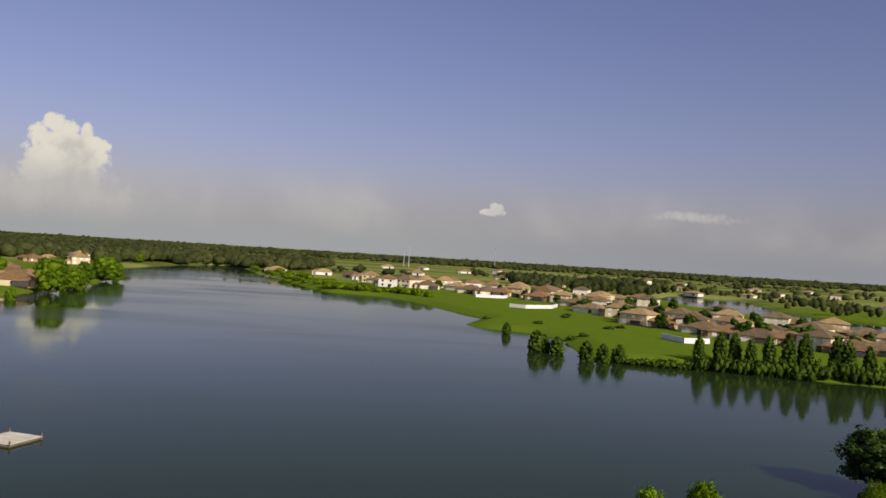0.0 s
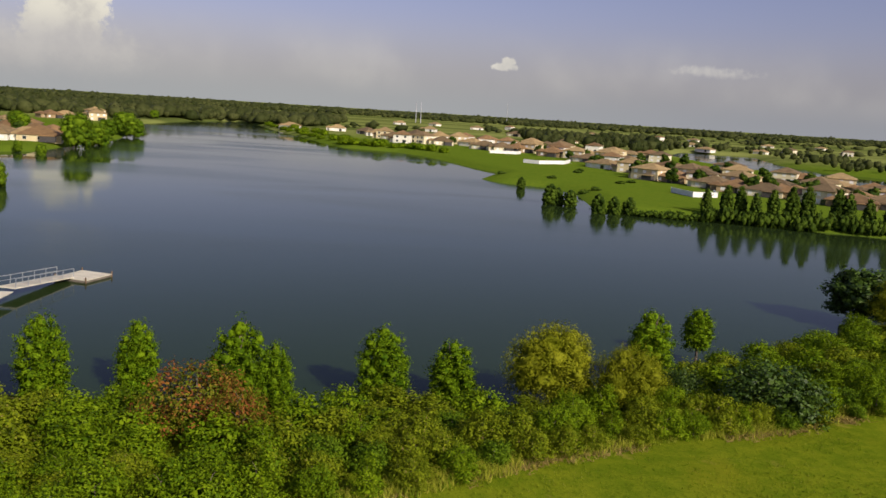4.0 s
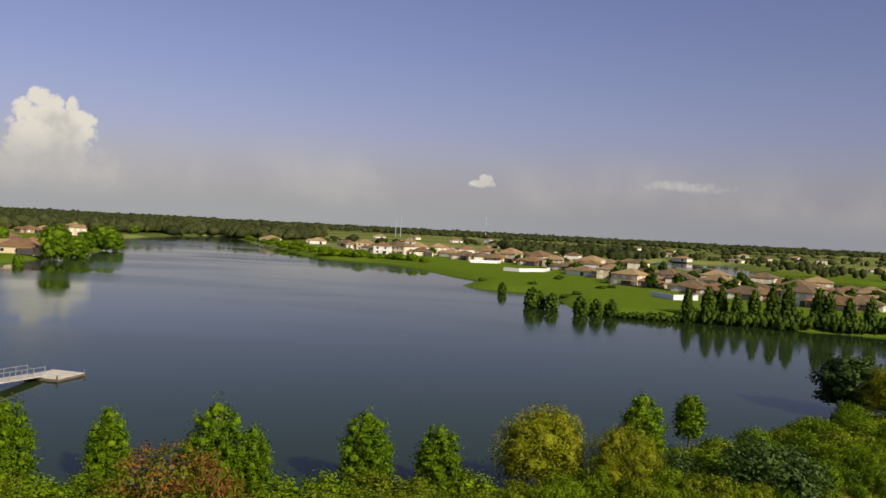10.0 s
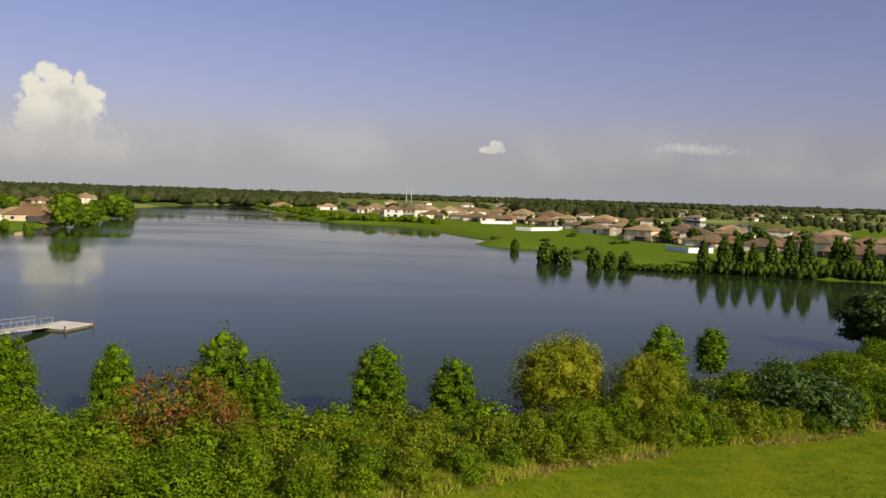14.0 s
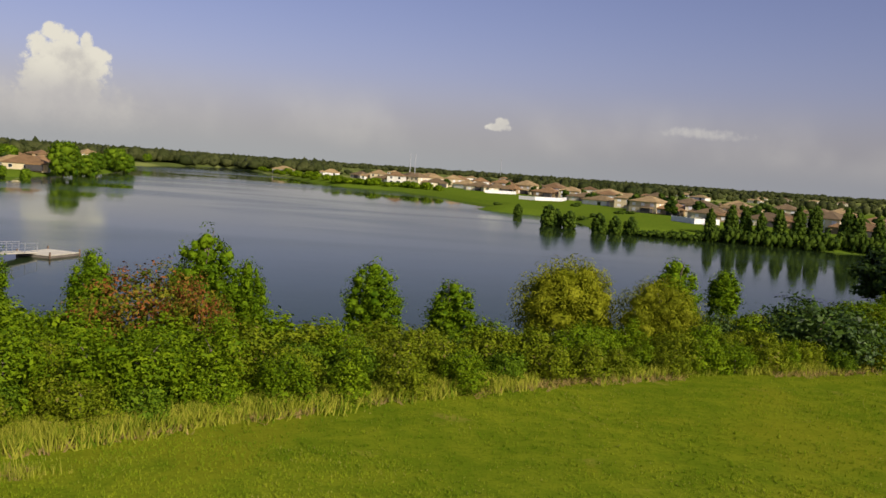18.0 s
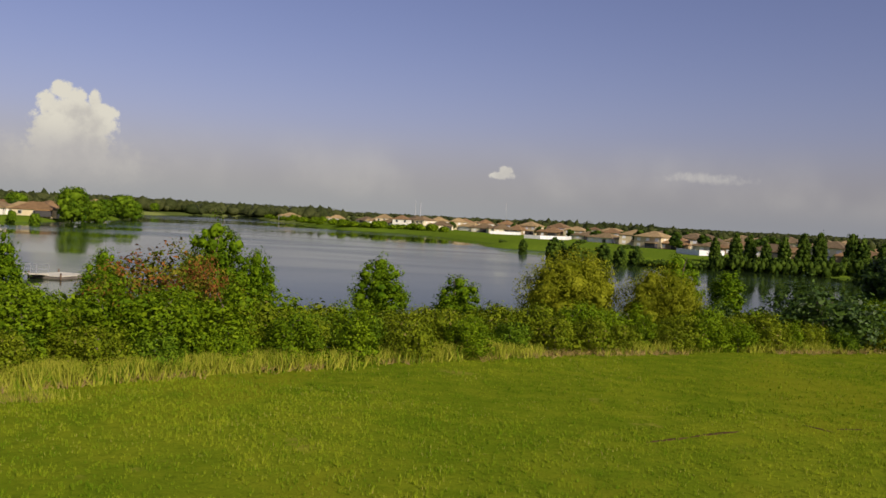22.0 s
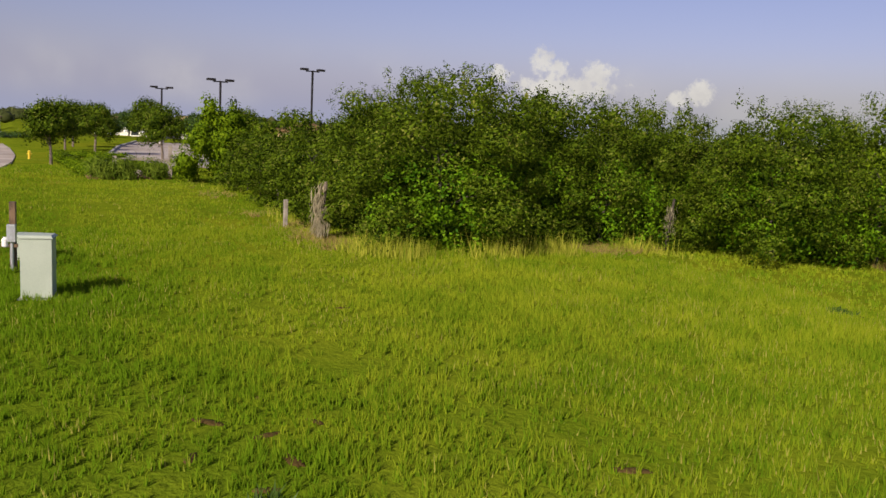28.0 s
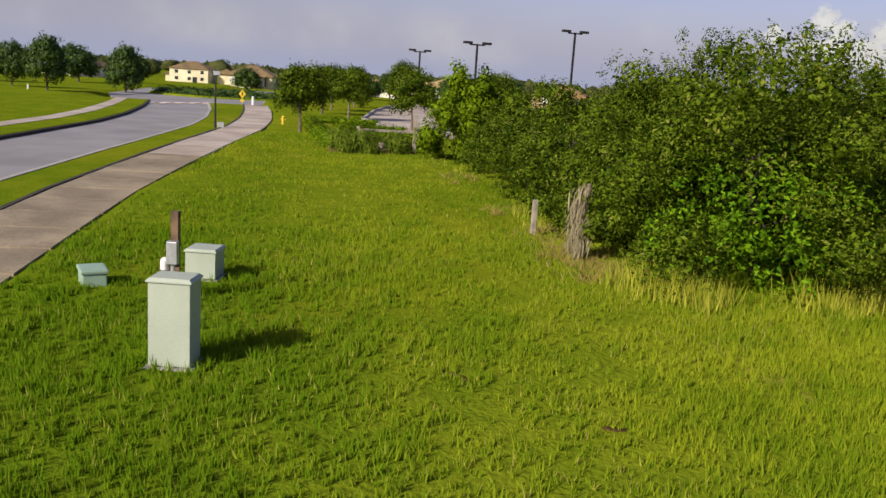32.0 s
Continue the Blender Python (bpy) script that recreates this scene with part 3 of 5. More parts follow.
def crown_hulls(lobes, rng, scale=0.74):
    """The closed, lumpy inside of a crown: one rough shell for each lobe."""
    L = np.asarray([l for l in lobes if l[3] > 0.2], float)
    bm = bmesh.new()
    bmesh.ops.create_icosphere(bm, subdivisions=2, radius=1.0)
    ball = np.array([v.co for v in bm.verts])
    tri = np.array([[v.index for v in f.verts] for f in bm.faces])
    bm.free()
    lump = 1 + 0.13 * rng.normal(size=(len(L), len(ball), 1))
    v = L[:, None, :3] + ball[None] * lump * L[:, None, 3:] * scale
    f = tri[None] + (np.arange(len(L)) * len(ball))[:, None, None]
    nor = np.tile(ball[None], (len(L), 1, 1)) + rng.normal(size=v.shape) * 0.3
    return v.reshape(-1, 3), f.reshape(-1, 3), nor.reshape(-1, 3)


def leaf_mesh(name, p, d, size, mat, rng, slim=0.5, spread=0.9, droop=0.0, lobes=None, soft=0.62, hull=0.74):
    """One four-cornered, creased leaf at each place, shaded with the mass of the spray it grows in."""
    n = len(p)
    d = d / (np.linalg.norm(d, axis=1)[:, None] + 1e-9)
    nor = d + rng.normal(size=(n, 3)) * spread
    nor[:, 2] += 0.25
    nor /= np.linalg.norm(nor, axis=1)[:, None]
    nor *= np.where((nor * d).sum(1) < 0, -1, 1)[:, None]
    a = rng.normal(size=(n, 3))
    a[:, 2] -= droop
    a -= nor * (a * nor).sum(1)[:, None]
    a /= np.linalg.norm(a, axis=1)[:, None] + 1e-9
    b = np.cross(nor, a)
    s = (np.asarray(size) * (0.65 + 0.7 * rng.random(n)))[:, None]
    v = np.stack([p - a * s, p - b * s * slim + nor * s * 0.15, p + a * s, p + b * s * slim + nor * s * 0.15], 1).reshape(-1, 3)
    f = np.arange(4 * n).reshape(-1, 4)
    shade_n = np.repeat(d * soft + nor * (1 - soft), 4, axis=0)
    if lobes is None:
        return raw_mesh(name, v, f, mat, True, shade_n)
    hv, hf, hn = crown_hulls(lobes, rng, hull)
    return raw_mesh(name, np.r_[v, hv], (f, hf + len(v)), mat, True, np.r_[shade_n, hn])


def limbs(height, spread, base_r, n, rng, fork=0.35, bend=0.25):
    """A tapered trunk with limbs, as one bark mesh."""
    bm = bmesh.new()
    top = Vector((rng.normal() * bend, rng.normal() * bend, height * 0.85))
    line = [Vector((0, 0, -0.25)), Vector((0, 0, height * 0.2)), Vector((top.x * 0.5, top.y * 0.5, height * 0.5)), top]
    add_tube(bm, line, [base_r * 1.25, base_r, base_r * 0.7, base_r * 0.2], 8)
    for i in range(n):
        h = height * (fork + (0.8 - fork) * i / max(1, n - 1))
        a = i * 2.4 + rng.random()
        out = spread * (0.55 + 0.4 * rng.random()) * (1 - 0.5 * i / max(1, n))
        s = Vector((top.x * h / height, top.y * h / height, h))
        e = s + Vector((math.cos(a) * out, math.sin(a) * out, height * 0.18))
        add_tube(bm, [s, s.lerp(e, 0.5) + Vector((0, 0, 0.1 * out)), e], [base_r * 0.45, base_r * 0.28, base_r * 0.08], 6)
    return bm


def plant(name, lobes, n, size, mat, label, category, group, trunk=None, seed=1, shell=0.4, gap=-0.25, freq=1.4, bark=None,
          slim=0.55, spread=0.5, droop=0.0, extra=None, hull=0.0, core=0.2):
    """A tree or bush with its foot at the origin: trunk with limbs, and a crown of single leaves."""
    rng = np.random.default_rng(seed)
    root = thing(name, 0, 0, 0, 0, label, category, group)
    if trunk:
        part("trunk", limbs(*trunk, rng), bark or M_BARK, root)
    p, d = leaf_cloud(lobes, n, rng, min(shell, 0.45), gap, freq, size)
    sizes = size
    if hull < 0.7:
        q, e = core_cloud(lobes, int(n * core), rng)
        p, d, sizes = np.r_[p, q], np.r_[d, e], np.r_[np.full(len(p), size), np.full(len(q), size * 1.75)]
    part("crown", leaf_mesh("crown", p, d, sizes, mat, rng, slim, spread, droop, lobes if hull else None, hull=hull), None, root)
    if extra:
        xl, xn, xs, xm, xname, xlabel = extra
        p, d = leaf_cloud(xl, xn, rng, 0.6, gap, freq, xs)
        part(xname, leaf_mesh(xname, p, d, xs, xm, rng, slim, spread, droop), None, root, xlabel)
    return root


FIRST = set()


def stand(proto, x, y, s=1.0, rz=0.0, sz=None, z=None, label="", sink=0.05):
    """Set a plant down on the land; the first call moves the original, later ones copy it."""
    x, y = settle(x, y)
    z = (land_at(x, y) if z is None else z) - sink
    m = pose(x, y, z, 0, 0, rz) @ Matrix.Diagonal((s, s, sz or s, 1))
    if proto not in FIRST:
        FIRST.add(proto)
        proto.matrix_basis = m
        ob = proto
    else:
        ob = new(proto.name.split(".")[0])
        ob.empty_display_size = 0.3
        for key in ("label", "category", "group"):
            if key in proto:
                ob[key] = proto[key]
        for c in proto.children:
            k = c.copy()
            scene.collection.objects.link(k)
            k.parent = ob
        ob.matrix_basis = m
    return tagged(ob, label)


def cone_lobes(h, r, low, n, rng, tiers=7, power=0.8):
    """Tiers of a feathered conical crown."""
    out = []
    for i in range(tiers):
        f = i / (tiers - 1)
        z = low + (h - low) * (f * 0.90 + 0.05)
        rr = r * max(0.16, (1 - f) ** power) if power > 0 else r * math.sqrt(max(0.12, 1 - ((f - 0.35) / 0.72) ** 2))
        m = max(2, round(n * (1 - f * 0.7)))
        for k in range(m):
            a = math.tau * (k + rng.random() * 0.6) / m + i
            o = rr * 0.5
            out.append((math.cos(a) * o, math.sin(a) * o, z + rng.normal() * 0.1, rr * 0.62, rr * 0.62, (h - low) / tiers * 0.85))
    return out


def egg_lobes(h, r, low, rng, tiers=9, belly=0.36):
    """A full egg-shaped crown of stacked, slightly jutting sprays."""
    out = []
    for i in range(tiers):
        f = (i + 0.4) / tiers
        rr = r * math.sqrt(max(0.05, 1 - ((f - belly) / (1.02 - belly if f > belly else belly * 1.7)) ** 2))
        out.append((0, 0, low + (h - low) * f, rr * 0.80, rr * 0.80, (h - low) / tiers * 1.5))
        m = max(3, round(7 * rr / r))
        for k in range(m):
            a = math.tau * (k + 0.7 * rng.random()) / m + i * 1.3
            q = rr * (0.30 + 0.10 * rng.random())
            o = rr * (0.66 + 0.1 * rng.random())
            out.append((math.cos(a) * o, math.sin(a) * o, low + (h - low) * f + rng.normal() * 0.12, q, q, (h - low) / tiers * 0.8))
    return out


def ragged_lobes(w, h, low, n, rng):
    """A dense, ragged crown: many small lobes over a solid middle, with sprays that stand out of the top."""
    out = [(0, 0, low + (h - low) * 0.42, w * 0.34, w * 0.34, (h - low) * 0.40)]
    for i in range(n):
        a, f = i * 2.399 + rng.random() * 0.9, (i + 0.5) / n
        o = w * 0.5 * math.sqrt(max(0.0, 1 - (f * 0.96) ** 2.4)) * (0.62 + 0.34 * rng.random())
        z = low + (h - low) * (0.06 + 0.78 * f + 0.06 * rng.normal())
        r = w * (0.10 + 0.08 * rng.random())
        out.append((math.cos(a) * o, math.sin(a) * o, z, r, r, r * (0.7 + 0.3 * rng.random())))
    for i in range(7):
        a, o = rng.random() * 6.28, w * 0.32 * rng.random() ** 0.5
        out.append((math.cos(a) * o, math.sin(a) * o, low + (h - low) * (0.86 + 0.10 * rng.random()), 0.13, 0.13, 0.36))
    return out


def heap_lobes(w, h, low, n, rng, flat=1.0):
    """An uneven rounded heap of lobes."""
    out = [(0, 0, low + (h - low) * 0.5, w * 0.36, w * 0.36, (h - low) * 0.46)]
    for i in range(n):
        a, f = i * 2.399 + rng.random() * 0.5, (i + 0.5) / n
        o = w * 0.5 * math.sqrt(1 - (f * 0.92) ** 2) * (0.5 + 0.2 * rng.random())
        z = low + (h - low) * (0.18 + 0.62 * f)
        r = w * (0.17 + 0.09 * rng.random())
        out.append((math.cos(a) * o, math.sin(a) * o, z, r, r, r * 0.85 * flat))
    return out


R1 = np.random.default_rng(11)
LAKE = "trees along the near lake shore"
cypress = [plant("cypress_tree", egg_lobes(6.5, r, 0.2, R1), 8200, 0.08, M_CYPRESS, "bright green young bald cypress with feathery tiers",
                 "tree", LAKE, (6.8, 1.0, 0.13, 5), 20 + i, 0.5, -0.5, 2.2, hull=0.45, core=0.3) for i, r in enumerate((1.9, 2.3, 1.85))]
stand(cypress[0], -24.2, 52.2, 0.92, 20, 0.89)
stand(cypress[1], -15.0, 45.1, 1.0, 200, 1.09, label="broad bright green bald cypress rising above rusty shrubs")
stand(cypress[0], -12.8, 45.9, 0.75, 80, 0.84)
stand(cypress[0], -29.2, 47.6, 1.0, 140, 0.94)
stand(cypress[1], -6.15, 53.6, 0.98, 40, 0.95)
stand(cypress[2], -0.8, 54.6, 1.05, 10, 0.76)
stand(cypress[2], 15.8, 61.0, 1.15, 70, 1.02)
slender = plant("cypress_tree", egg_lobes(5.9, 1.35, 1.9, R1, 7, 0.45), 3600, 0.09, M_CYPRESS, "slender cypress with bare lower trunk at the water",
                "tree", LAKE, (5.2, 0.8, 0.11, 4), 31, 0.5, -0.5, 2.0, hull=0.45, core=0.3)
stand(slender, 22.2, 69.0, 1.12, 0, 0.86, z=0.1)

willows = [plant("willow_tree", heap_lobes(6.8, 6.4, 0.3, 22, R1), 13000, 0.09, M_WILLOW, "yellow-green willow with a soft wispy crown", "tree", LAKE,
                 (5.5, 2.2, 0.18, 6), 41, 0.55, -0.6, 1.5, slim=0.32, droop=0.8, hull=0.42, core=0.3)]
stand(willows[0], 6.7, 53.0, 1.14, 0, 1.08)
stand(willows[0], 11.9, 50.6, 0.78, 120, 0.86)

SHRUBS = "shrubs between meadow and lake"
bush_a = plant("shrub", heap_lobes(4.2, 3.4, 0.0, 12, R1), 4200, 0.078, M_BUSH, "leafy bright green wild shrub", "shrub", SHRUBS, (3.0, 1.3, 0.07, 6), 51, 0.5, -0.3, 1.6)
bush_b = plant("shrub", heap_lobes(3.6, 2.8, 0.0, 11, R1), 3600, 0.074, M_BUSH2, "olive green shrub with dry twigs", "shrub", SHRUBS, (2.4, 1.2, 0.06, 6), 52, 0.55, -0.25, 1.8)
bush_c = plant("shrub", heap_lobes(3.0, 2.3, 0.0, 10, R1), 3000, 0.074, M_BUSH3, "deep green leafy shrub", "shrub", SHRUBS, (2.0, 1.0, 0.06, 5), 53, 0.5, -0.3, 1.8)
bush_d = plant("shrub", cone_lobes(3.4, 1.3, 0.0, 4, R1, 5, -1), 3000, 0.078, M_BUSH, "upright leafy green shrub", "shrub", SHRUBS, (3.0, 0.7, 0.06, 5), 54, 0.5, -0.25, 2.0)
back_a = plant("shrub", heap_lobes(4.6, 3.4, 0.0, 9, R1), 2200, 0.12, M_BUSH, "leafy green shrub near the water", "shrub", SHRUBS, None, 57, 0.5, -0.35, 1.6)
back_b = plant("shrub", heap_lobes(4.2, 2.9, 0.0, 8, R1), 2000, 0.115, M_BUSH2, "olive green shrub near the water", "shrub", SHRUBS, None, 58, 0.5, -0.35, 1.6)
red_bush = plant("shrub", heap_lobes(7.5, 4.9, 0.4, 16, R1), 8500, 0.085, M_RED, "sprawling shrub with rusty red leaf tips", "shrub", SHRUBS,
                 (4.4, 2.4, 0.12, 9), 55, 0.55, -0.12, 1.3)
big_dark = plant("shrub", heap_lobes(6.4, 4.4, 0.0, 15, R1), 6000, 0.115, M_DARK, "large dark green rounded shrub with glossy leaves", "shrub", SHRUBS,
                 (3.6, 2.0, 0.1, 7), 56, 0.5, -0.3, 1.3)


# front edge of the shrubs: where the meadow ends
EDGE_X = (-40, -24, -15, -11, -8, -4, 1, 7, 14.5, 22, 35, 60)
EDGE_Y = (21, 19.6, 20.4, 24.2, 27.2, 30.4, 33.9, 38.2, 42.0, 45.0, 52, 63)


def meadow_edge(x):
    return float(np.interp(x, EDGE_X, EDGE_Y))


stand(red_bush, -16.6, 39.6, 1.04, 30, 0.99)
stand(red_bush, -13.5, 38.2, 0.58, 160, 0.86)
stand(big_dark, 22.6, 51.0, 1.22, 0, 0.94)
stand(big_dark, 16.8, 54.5, 0.62, 90, 0.72, label="rounded green shrub beside the meadow edge")
kinds = [bush_a, bush_b, bush_a, bush_c, bush_d, bush_b]
row_rng = np.random.default_rng(5)
for row, (gap_, back) in enumerate(((2.0, 1.4), (2.2, 3.8), (2.5, 6.4), (2.9, 9.2), (3.3, 12.2), (3.8, 15.4), (4.0, 18.8), (4.0, 22.4), (4.0, 26.0))):
    x = -40.0 + row * 0.7
    while x < 44:
        y = meadow_edge(x) + 1.2 + back + row_rng.normal() * 0.6
        shore_d = float(distance_to(SHORE, np.array([x]), np.array([y]))[0])
        blocked = (abs(x + 15) < 3.5 and abs(y - 39) < 2.4) or (abs(x - 21) < 3 and abs(y - 52) < 3) or (abs(x - 5.4) < 2.2 and abs(y - 52) < 2.5)
        if shore_d > 0.35 and not blocked:
            k = kinds[int(row_rng.integers(len(kinds)))] if row < 4 else (back_a, back_b)[int(row_rng.integers(2))]
            s = (0.62 if row == 0 else 0.80 if row < 3 else 0.68) * (0.8 + 0.4 * row_rng.random())
            if x > 6:
                s *= 0.92
            stand(k, x, y, s * (1.12 if row < 3 else 1.4), row_rng.random() * 360, s)
        x += gap_ * (0.75 + 0.5 * row_rng.random())

# big trees at the near shore beyond the meadow
big_tree = plant("shore_tree", heap_lobes(9.5, 11.5, 0.8, 15, R1), 9000, 0.26, M_DARK, "tall dark tree overhanging the lake", "tree", LAKE, (10, 3.4, 0.3, 7), 61, 0.5, -0.35, 0.9)
stand(big_tree, 47.0, 89.0, 0.9, 0, 0.60)
stand(willows[0], 49.5, 84.5, 1.15, 40, 0.95)
stand(big_tree, 58, 92, 1.0, 70, 0.60)
for x, y in ((36, 74), (40, 74), (42, 79), (46, 77), (51, 79), (57, 80), (44, 83), (50, 85), (55, 86), (31, 70), (34.5, 68)):
    stand((bush_a, bush_b)[int(x) % 2], x, y, 1.0, x * 37, 0.75)

# tall dry grass at the foot of the shrubs and of the oaks
def blades(name, xs, ys, zs, tall, wide, per, mat, rng, lean=0.35):
    n = len(xs) * per
    bx, by, bz = (np.repeat(v, per) for v in (xs, ys, zs))
    h = np.repeat(tall, per) * (0.6 + 0.6 * rng.random(n))
    off = rng.normal(size=(n, 2)) * np.repeat(tall, per)[:, None] * 0.18
    bx, by = bx + off[:, 0], by + off[:, 1]
    lx, ly = rng.normal(size=n) * lean * h, rng.normal(size=n) * lean * h
    w = wide * (0.6 + 0.8 * rng.random(n))
    phi = -0.72 + rng.normal(size=n) * 0.6
    ca, sa = -np.sin(phi) * w, np.cos(phi) * w
    v = np.stack([np.stack([bx - ca, by - sa, bz - 0.02], 1), np.stack([bx + ca, by + sa, bz - 0.02], 1),
                  np.stack([bx + lx, by + ly, bz + h], 1)], 1).reshape(-1, 3)
    up = np.stack([sa / w * 0.6, -ca / w * 0.6, np.full(n, 0.65)], 1) + rng.normal(size=(n, 3)) * 0.28
    return raw_mesh(name, v, np.arange(3 * n).reshape(-1, 3), mat, True, np.repeat(up, 3, axis=0))


gr = np.random.default_rng(3)
tx = np.r_[gr.uniform(-40, 40, 7000), gr.uniform(-16, 3, 4800)]
ty = np.array([meadow_edge(v) for v in tx]) + gr.normal(size=len(tx)) * 0.6 + 1.0
clump = wobble(np.stack([tx, ty, 0 * tx], 1), 1.1, 77) + gr.normal(size=len(tx)) * 0.25 + np.where((tx > -16) & (tx < 3), 0.45, 0)
tx, ty, clump = tx[clump > 0.08], ty[clump > 0.08], clump[clump > 0.08]
tall_grass = new("tall_grass", blades("tall_grass", tx, ty, land(tx, ty), 0.2 + 0.8 * np.clip(clump, 0, 0.6), 0.03, 6, M_STRAW, gr, 0.35))
tagged(tall_grass, "tall dry yellow grass along the shrub edge", "grass", kind="stuff")

dx_ = gr.uniform(-40, 40, 5200)
dy_ = np.array([meadow_edge(v) for v in dx_]) + gr.normal(size=len(dx_)) * 0.55 + 0.35
keep_ = wobble(np.stack([dx_, dy_, 0 * dx_], 1), 0.8, 78) > -0.15
dx_, dy_ = dx_[keep_], dy_[keep_]
dead = new("dead_grass", blades("dead_grass", dx_, dy_, land(dx_, dy_), np.full(len(dx_), 0.26), 0.03, 4, M_DEAD, gr, 1.0))
tagged(dead, "flattened brown dead grass along the shrub edge", "grass", kind="stuff")

# ---- the oak thicket beside the meadow ----
OAKS = "oaks of the thicket"
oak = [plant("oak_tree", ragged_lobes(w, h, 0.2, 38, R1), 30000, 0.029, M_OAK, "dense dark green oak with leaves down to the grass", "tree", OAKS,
             (h * 0.62, w * 0.36, 0.07, 9), 70 + i, 0.55, -0.6, 1.9, bark=M_SHADEBARK, core=0.38,
             extra=(heap_lobes(w * 0.9, h * 0.55, 0.2, 11, R1), 8500, 0.052, M_OAK2, "vines", "fresh green vine leaves")) for i, (w, h) in enumerate(((4.8, 4.7), (4.2, 4.2), (5.0, 4.4)))]
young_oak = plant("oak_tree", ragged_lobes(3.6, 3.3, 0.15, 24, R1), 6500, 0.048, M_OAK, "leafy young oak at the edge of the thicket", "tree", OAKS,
                  (3.0, 1.4, 0.1, 7), 79, 0.45, -0.6, 1.7, bark=M_SHADEBARK, core=0.34)
back_oak = plant("oak_tree", ragged_lobes(4.8, 4.4, 0.2, 22, R1), 7500, 0.062, M_OAK, "dark green oak deep in the thicket", "tree", OAKS, (2.8, 1.7, 0.12, 8), 78, 0.55, -0.5, 1.9, bark=M_SHADEBARK, core=0.34)
for k, x, y, s, rz, sz in ((0, -20.6, 1.5, 1.0, 0, 0.90), (1, -22.0, 4.4, 1.05, 60, 0.95), (2, -21.8, 7.2, 0.9, 200, 0.95), (1, -22.6, 9.8, 1.0, 120, 0.98),
                           (2, -18.6, 10.6, 0.98, 20, 0.98), (0, -17.7, 13.7, 0.95, 250, 0.97), (0, -23.2, 1.4, 0.9, 310, 0.90), (0, -24.6, 6.0, 1.0, 140, 0.95),
                           (2, -25.5, 10.5, 1.0, 80, 0.9), (1, -22.5, 14.0, 0.95, 190, 0.92), (0, -26.0, 14.5, 0.9, 30, 0.85), (1, -26.3, 2.2, 0.95, 15, 0.88),
                           (2, -29.0, 3.0, 0.85, 100, 0.78), (0, -31.6, 3.2, 0.8, 170, 0.72), (1, -34.6, 3.0, 0.85, 45, 0.75), (2, -37.6, 2.4, 0.8, 290, 0.75),
                           (0, -28.6, 7.5, 0.9, 220, 0.85), (1, -33, 7.5, 0.9, 10, 0.85), (2, -38, 7, 0.9, 10, 0.8)):
    stand(oak[k] if (x > -23.25 and y < 13) or (x < -26 and x > -30 and y < 3.4) or (x, y) == (-17.7, 13.7) else back_oak, x, y, s, rz, sz)
for x, y, s in ((-21.9, 0.2, 0.74), (-23.6, 0.4, 0.74), (-25.4, 0.4, 0.74), (-27.4, 0.4, 0.72), (-29.6, 0.5, 0.7), (-31.8, 0.5, 0.7), (-34.2, 0.5, 0.7), (-36.6, 0.6, 0.72), (-43.0, 2.8, 0.9)):
    stand(young_oak, x, y, s, x * 31, s)
for x, y, s in ((-18.0, 17.0, 0.9), (-19.0, 19.0, 1.1), (-18.6, 22.0, 0.9), (-21.2, 17.4, 1.25), (-21.5, 21.0, 1.2)):
    stand(bush_a, x, y, s, x * 31, s * 0.95)

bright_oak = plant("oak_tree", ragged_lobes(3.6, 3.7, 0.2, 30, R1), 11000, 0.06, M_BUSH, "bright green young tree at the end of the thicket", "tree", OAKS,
                   (3.2, 1.4, 0.08, 7), 77, 0.45, -0.8, 1.7, bark=M_SHADEBARK, core=0.5)
stand(bright_oak, -40.8, 0.4, 0.95, 0, 0.98)

moss = thing("hanging_moss", -21.8, -1.15, land_at(-21.8, -1.15), 0, "grey hanging moss on a pale trunk at the thicket's corner", "moss")
mr = np.random.default_rng(17)
part("trunk", tube([(0, 0, -0.2), (0.05, 0.05, 0.7), (0.12, 0.1, 1.4)], [0.07, 0.06, 0.04]), M_BARK, moss)
for dx, h in ((-0.17, 1.05), (0.08, 1.3), (0.27, 0.7)):
    mp_ = np.stack([dx + mr.normal(size=240) * 0.04, mr.normal(size=240) * 0.07, mr.uniform(0.1, h, 240)], 1)
    part("strand", leaf_mesh("strand", mp_, np.tile((0.3, -0.7, 0), (240, 1)), 0.15, M_MOSS, mr, 0.07, 0.5, 12.0), None, moss)
stump = thing("hanging_moss", -19.5, 7.6, land_at(-19.5, 7.6), 0, "grey hanging moss inside the thicket", "moss")
part("trunk", tube([(0, 0, -0.2), (0.06, 0, 0.7), (0.2, 0, 1.4)], [0.06, 0.05, 0.03]), M_SHADEBARK, stump)
hang = mr.uniform(0.45, 1.15, 150)
mp_ = np.stack([0.16 * (hang - 0.45) / 0.7 + mr.normal(size=150) * (0.02 + 0.12 * (1.15 - hang)), mr.normal(size=150) * 0.07, hang], 1)
part("strand", leaf_mesh("strand", mp_, np.tile((0.6, -0.5, 0), (150, 1)), 0.10, M_MOSS, mr, 0.07, 0.5, 12.0), None, stump)
stake = thing("marker_stake", -24.0, -1.35, land_at(-24.0, -1.35), 0, "pale wooden stake standing by the thicket", "stake")
part("stake", box(-0.05, 0.05, -0.05, 0.05, -0.2, 0.75, bevel=0.01), M_PALEBARK, stake)


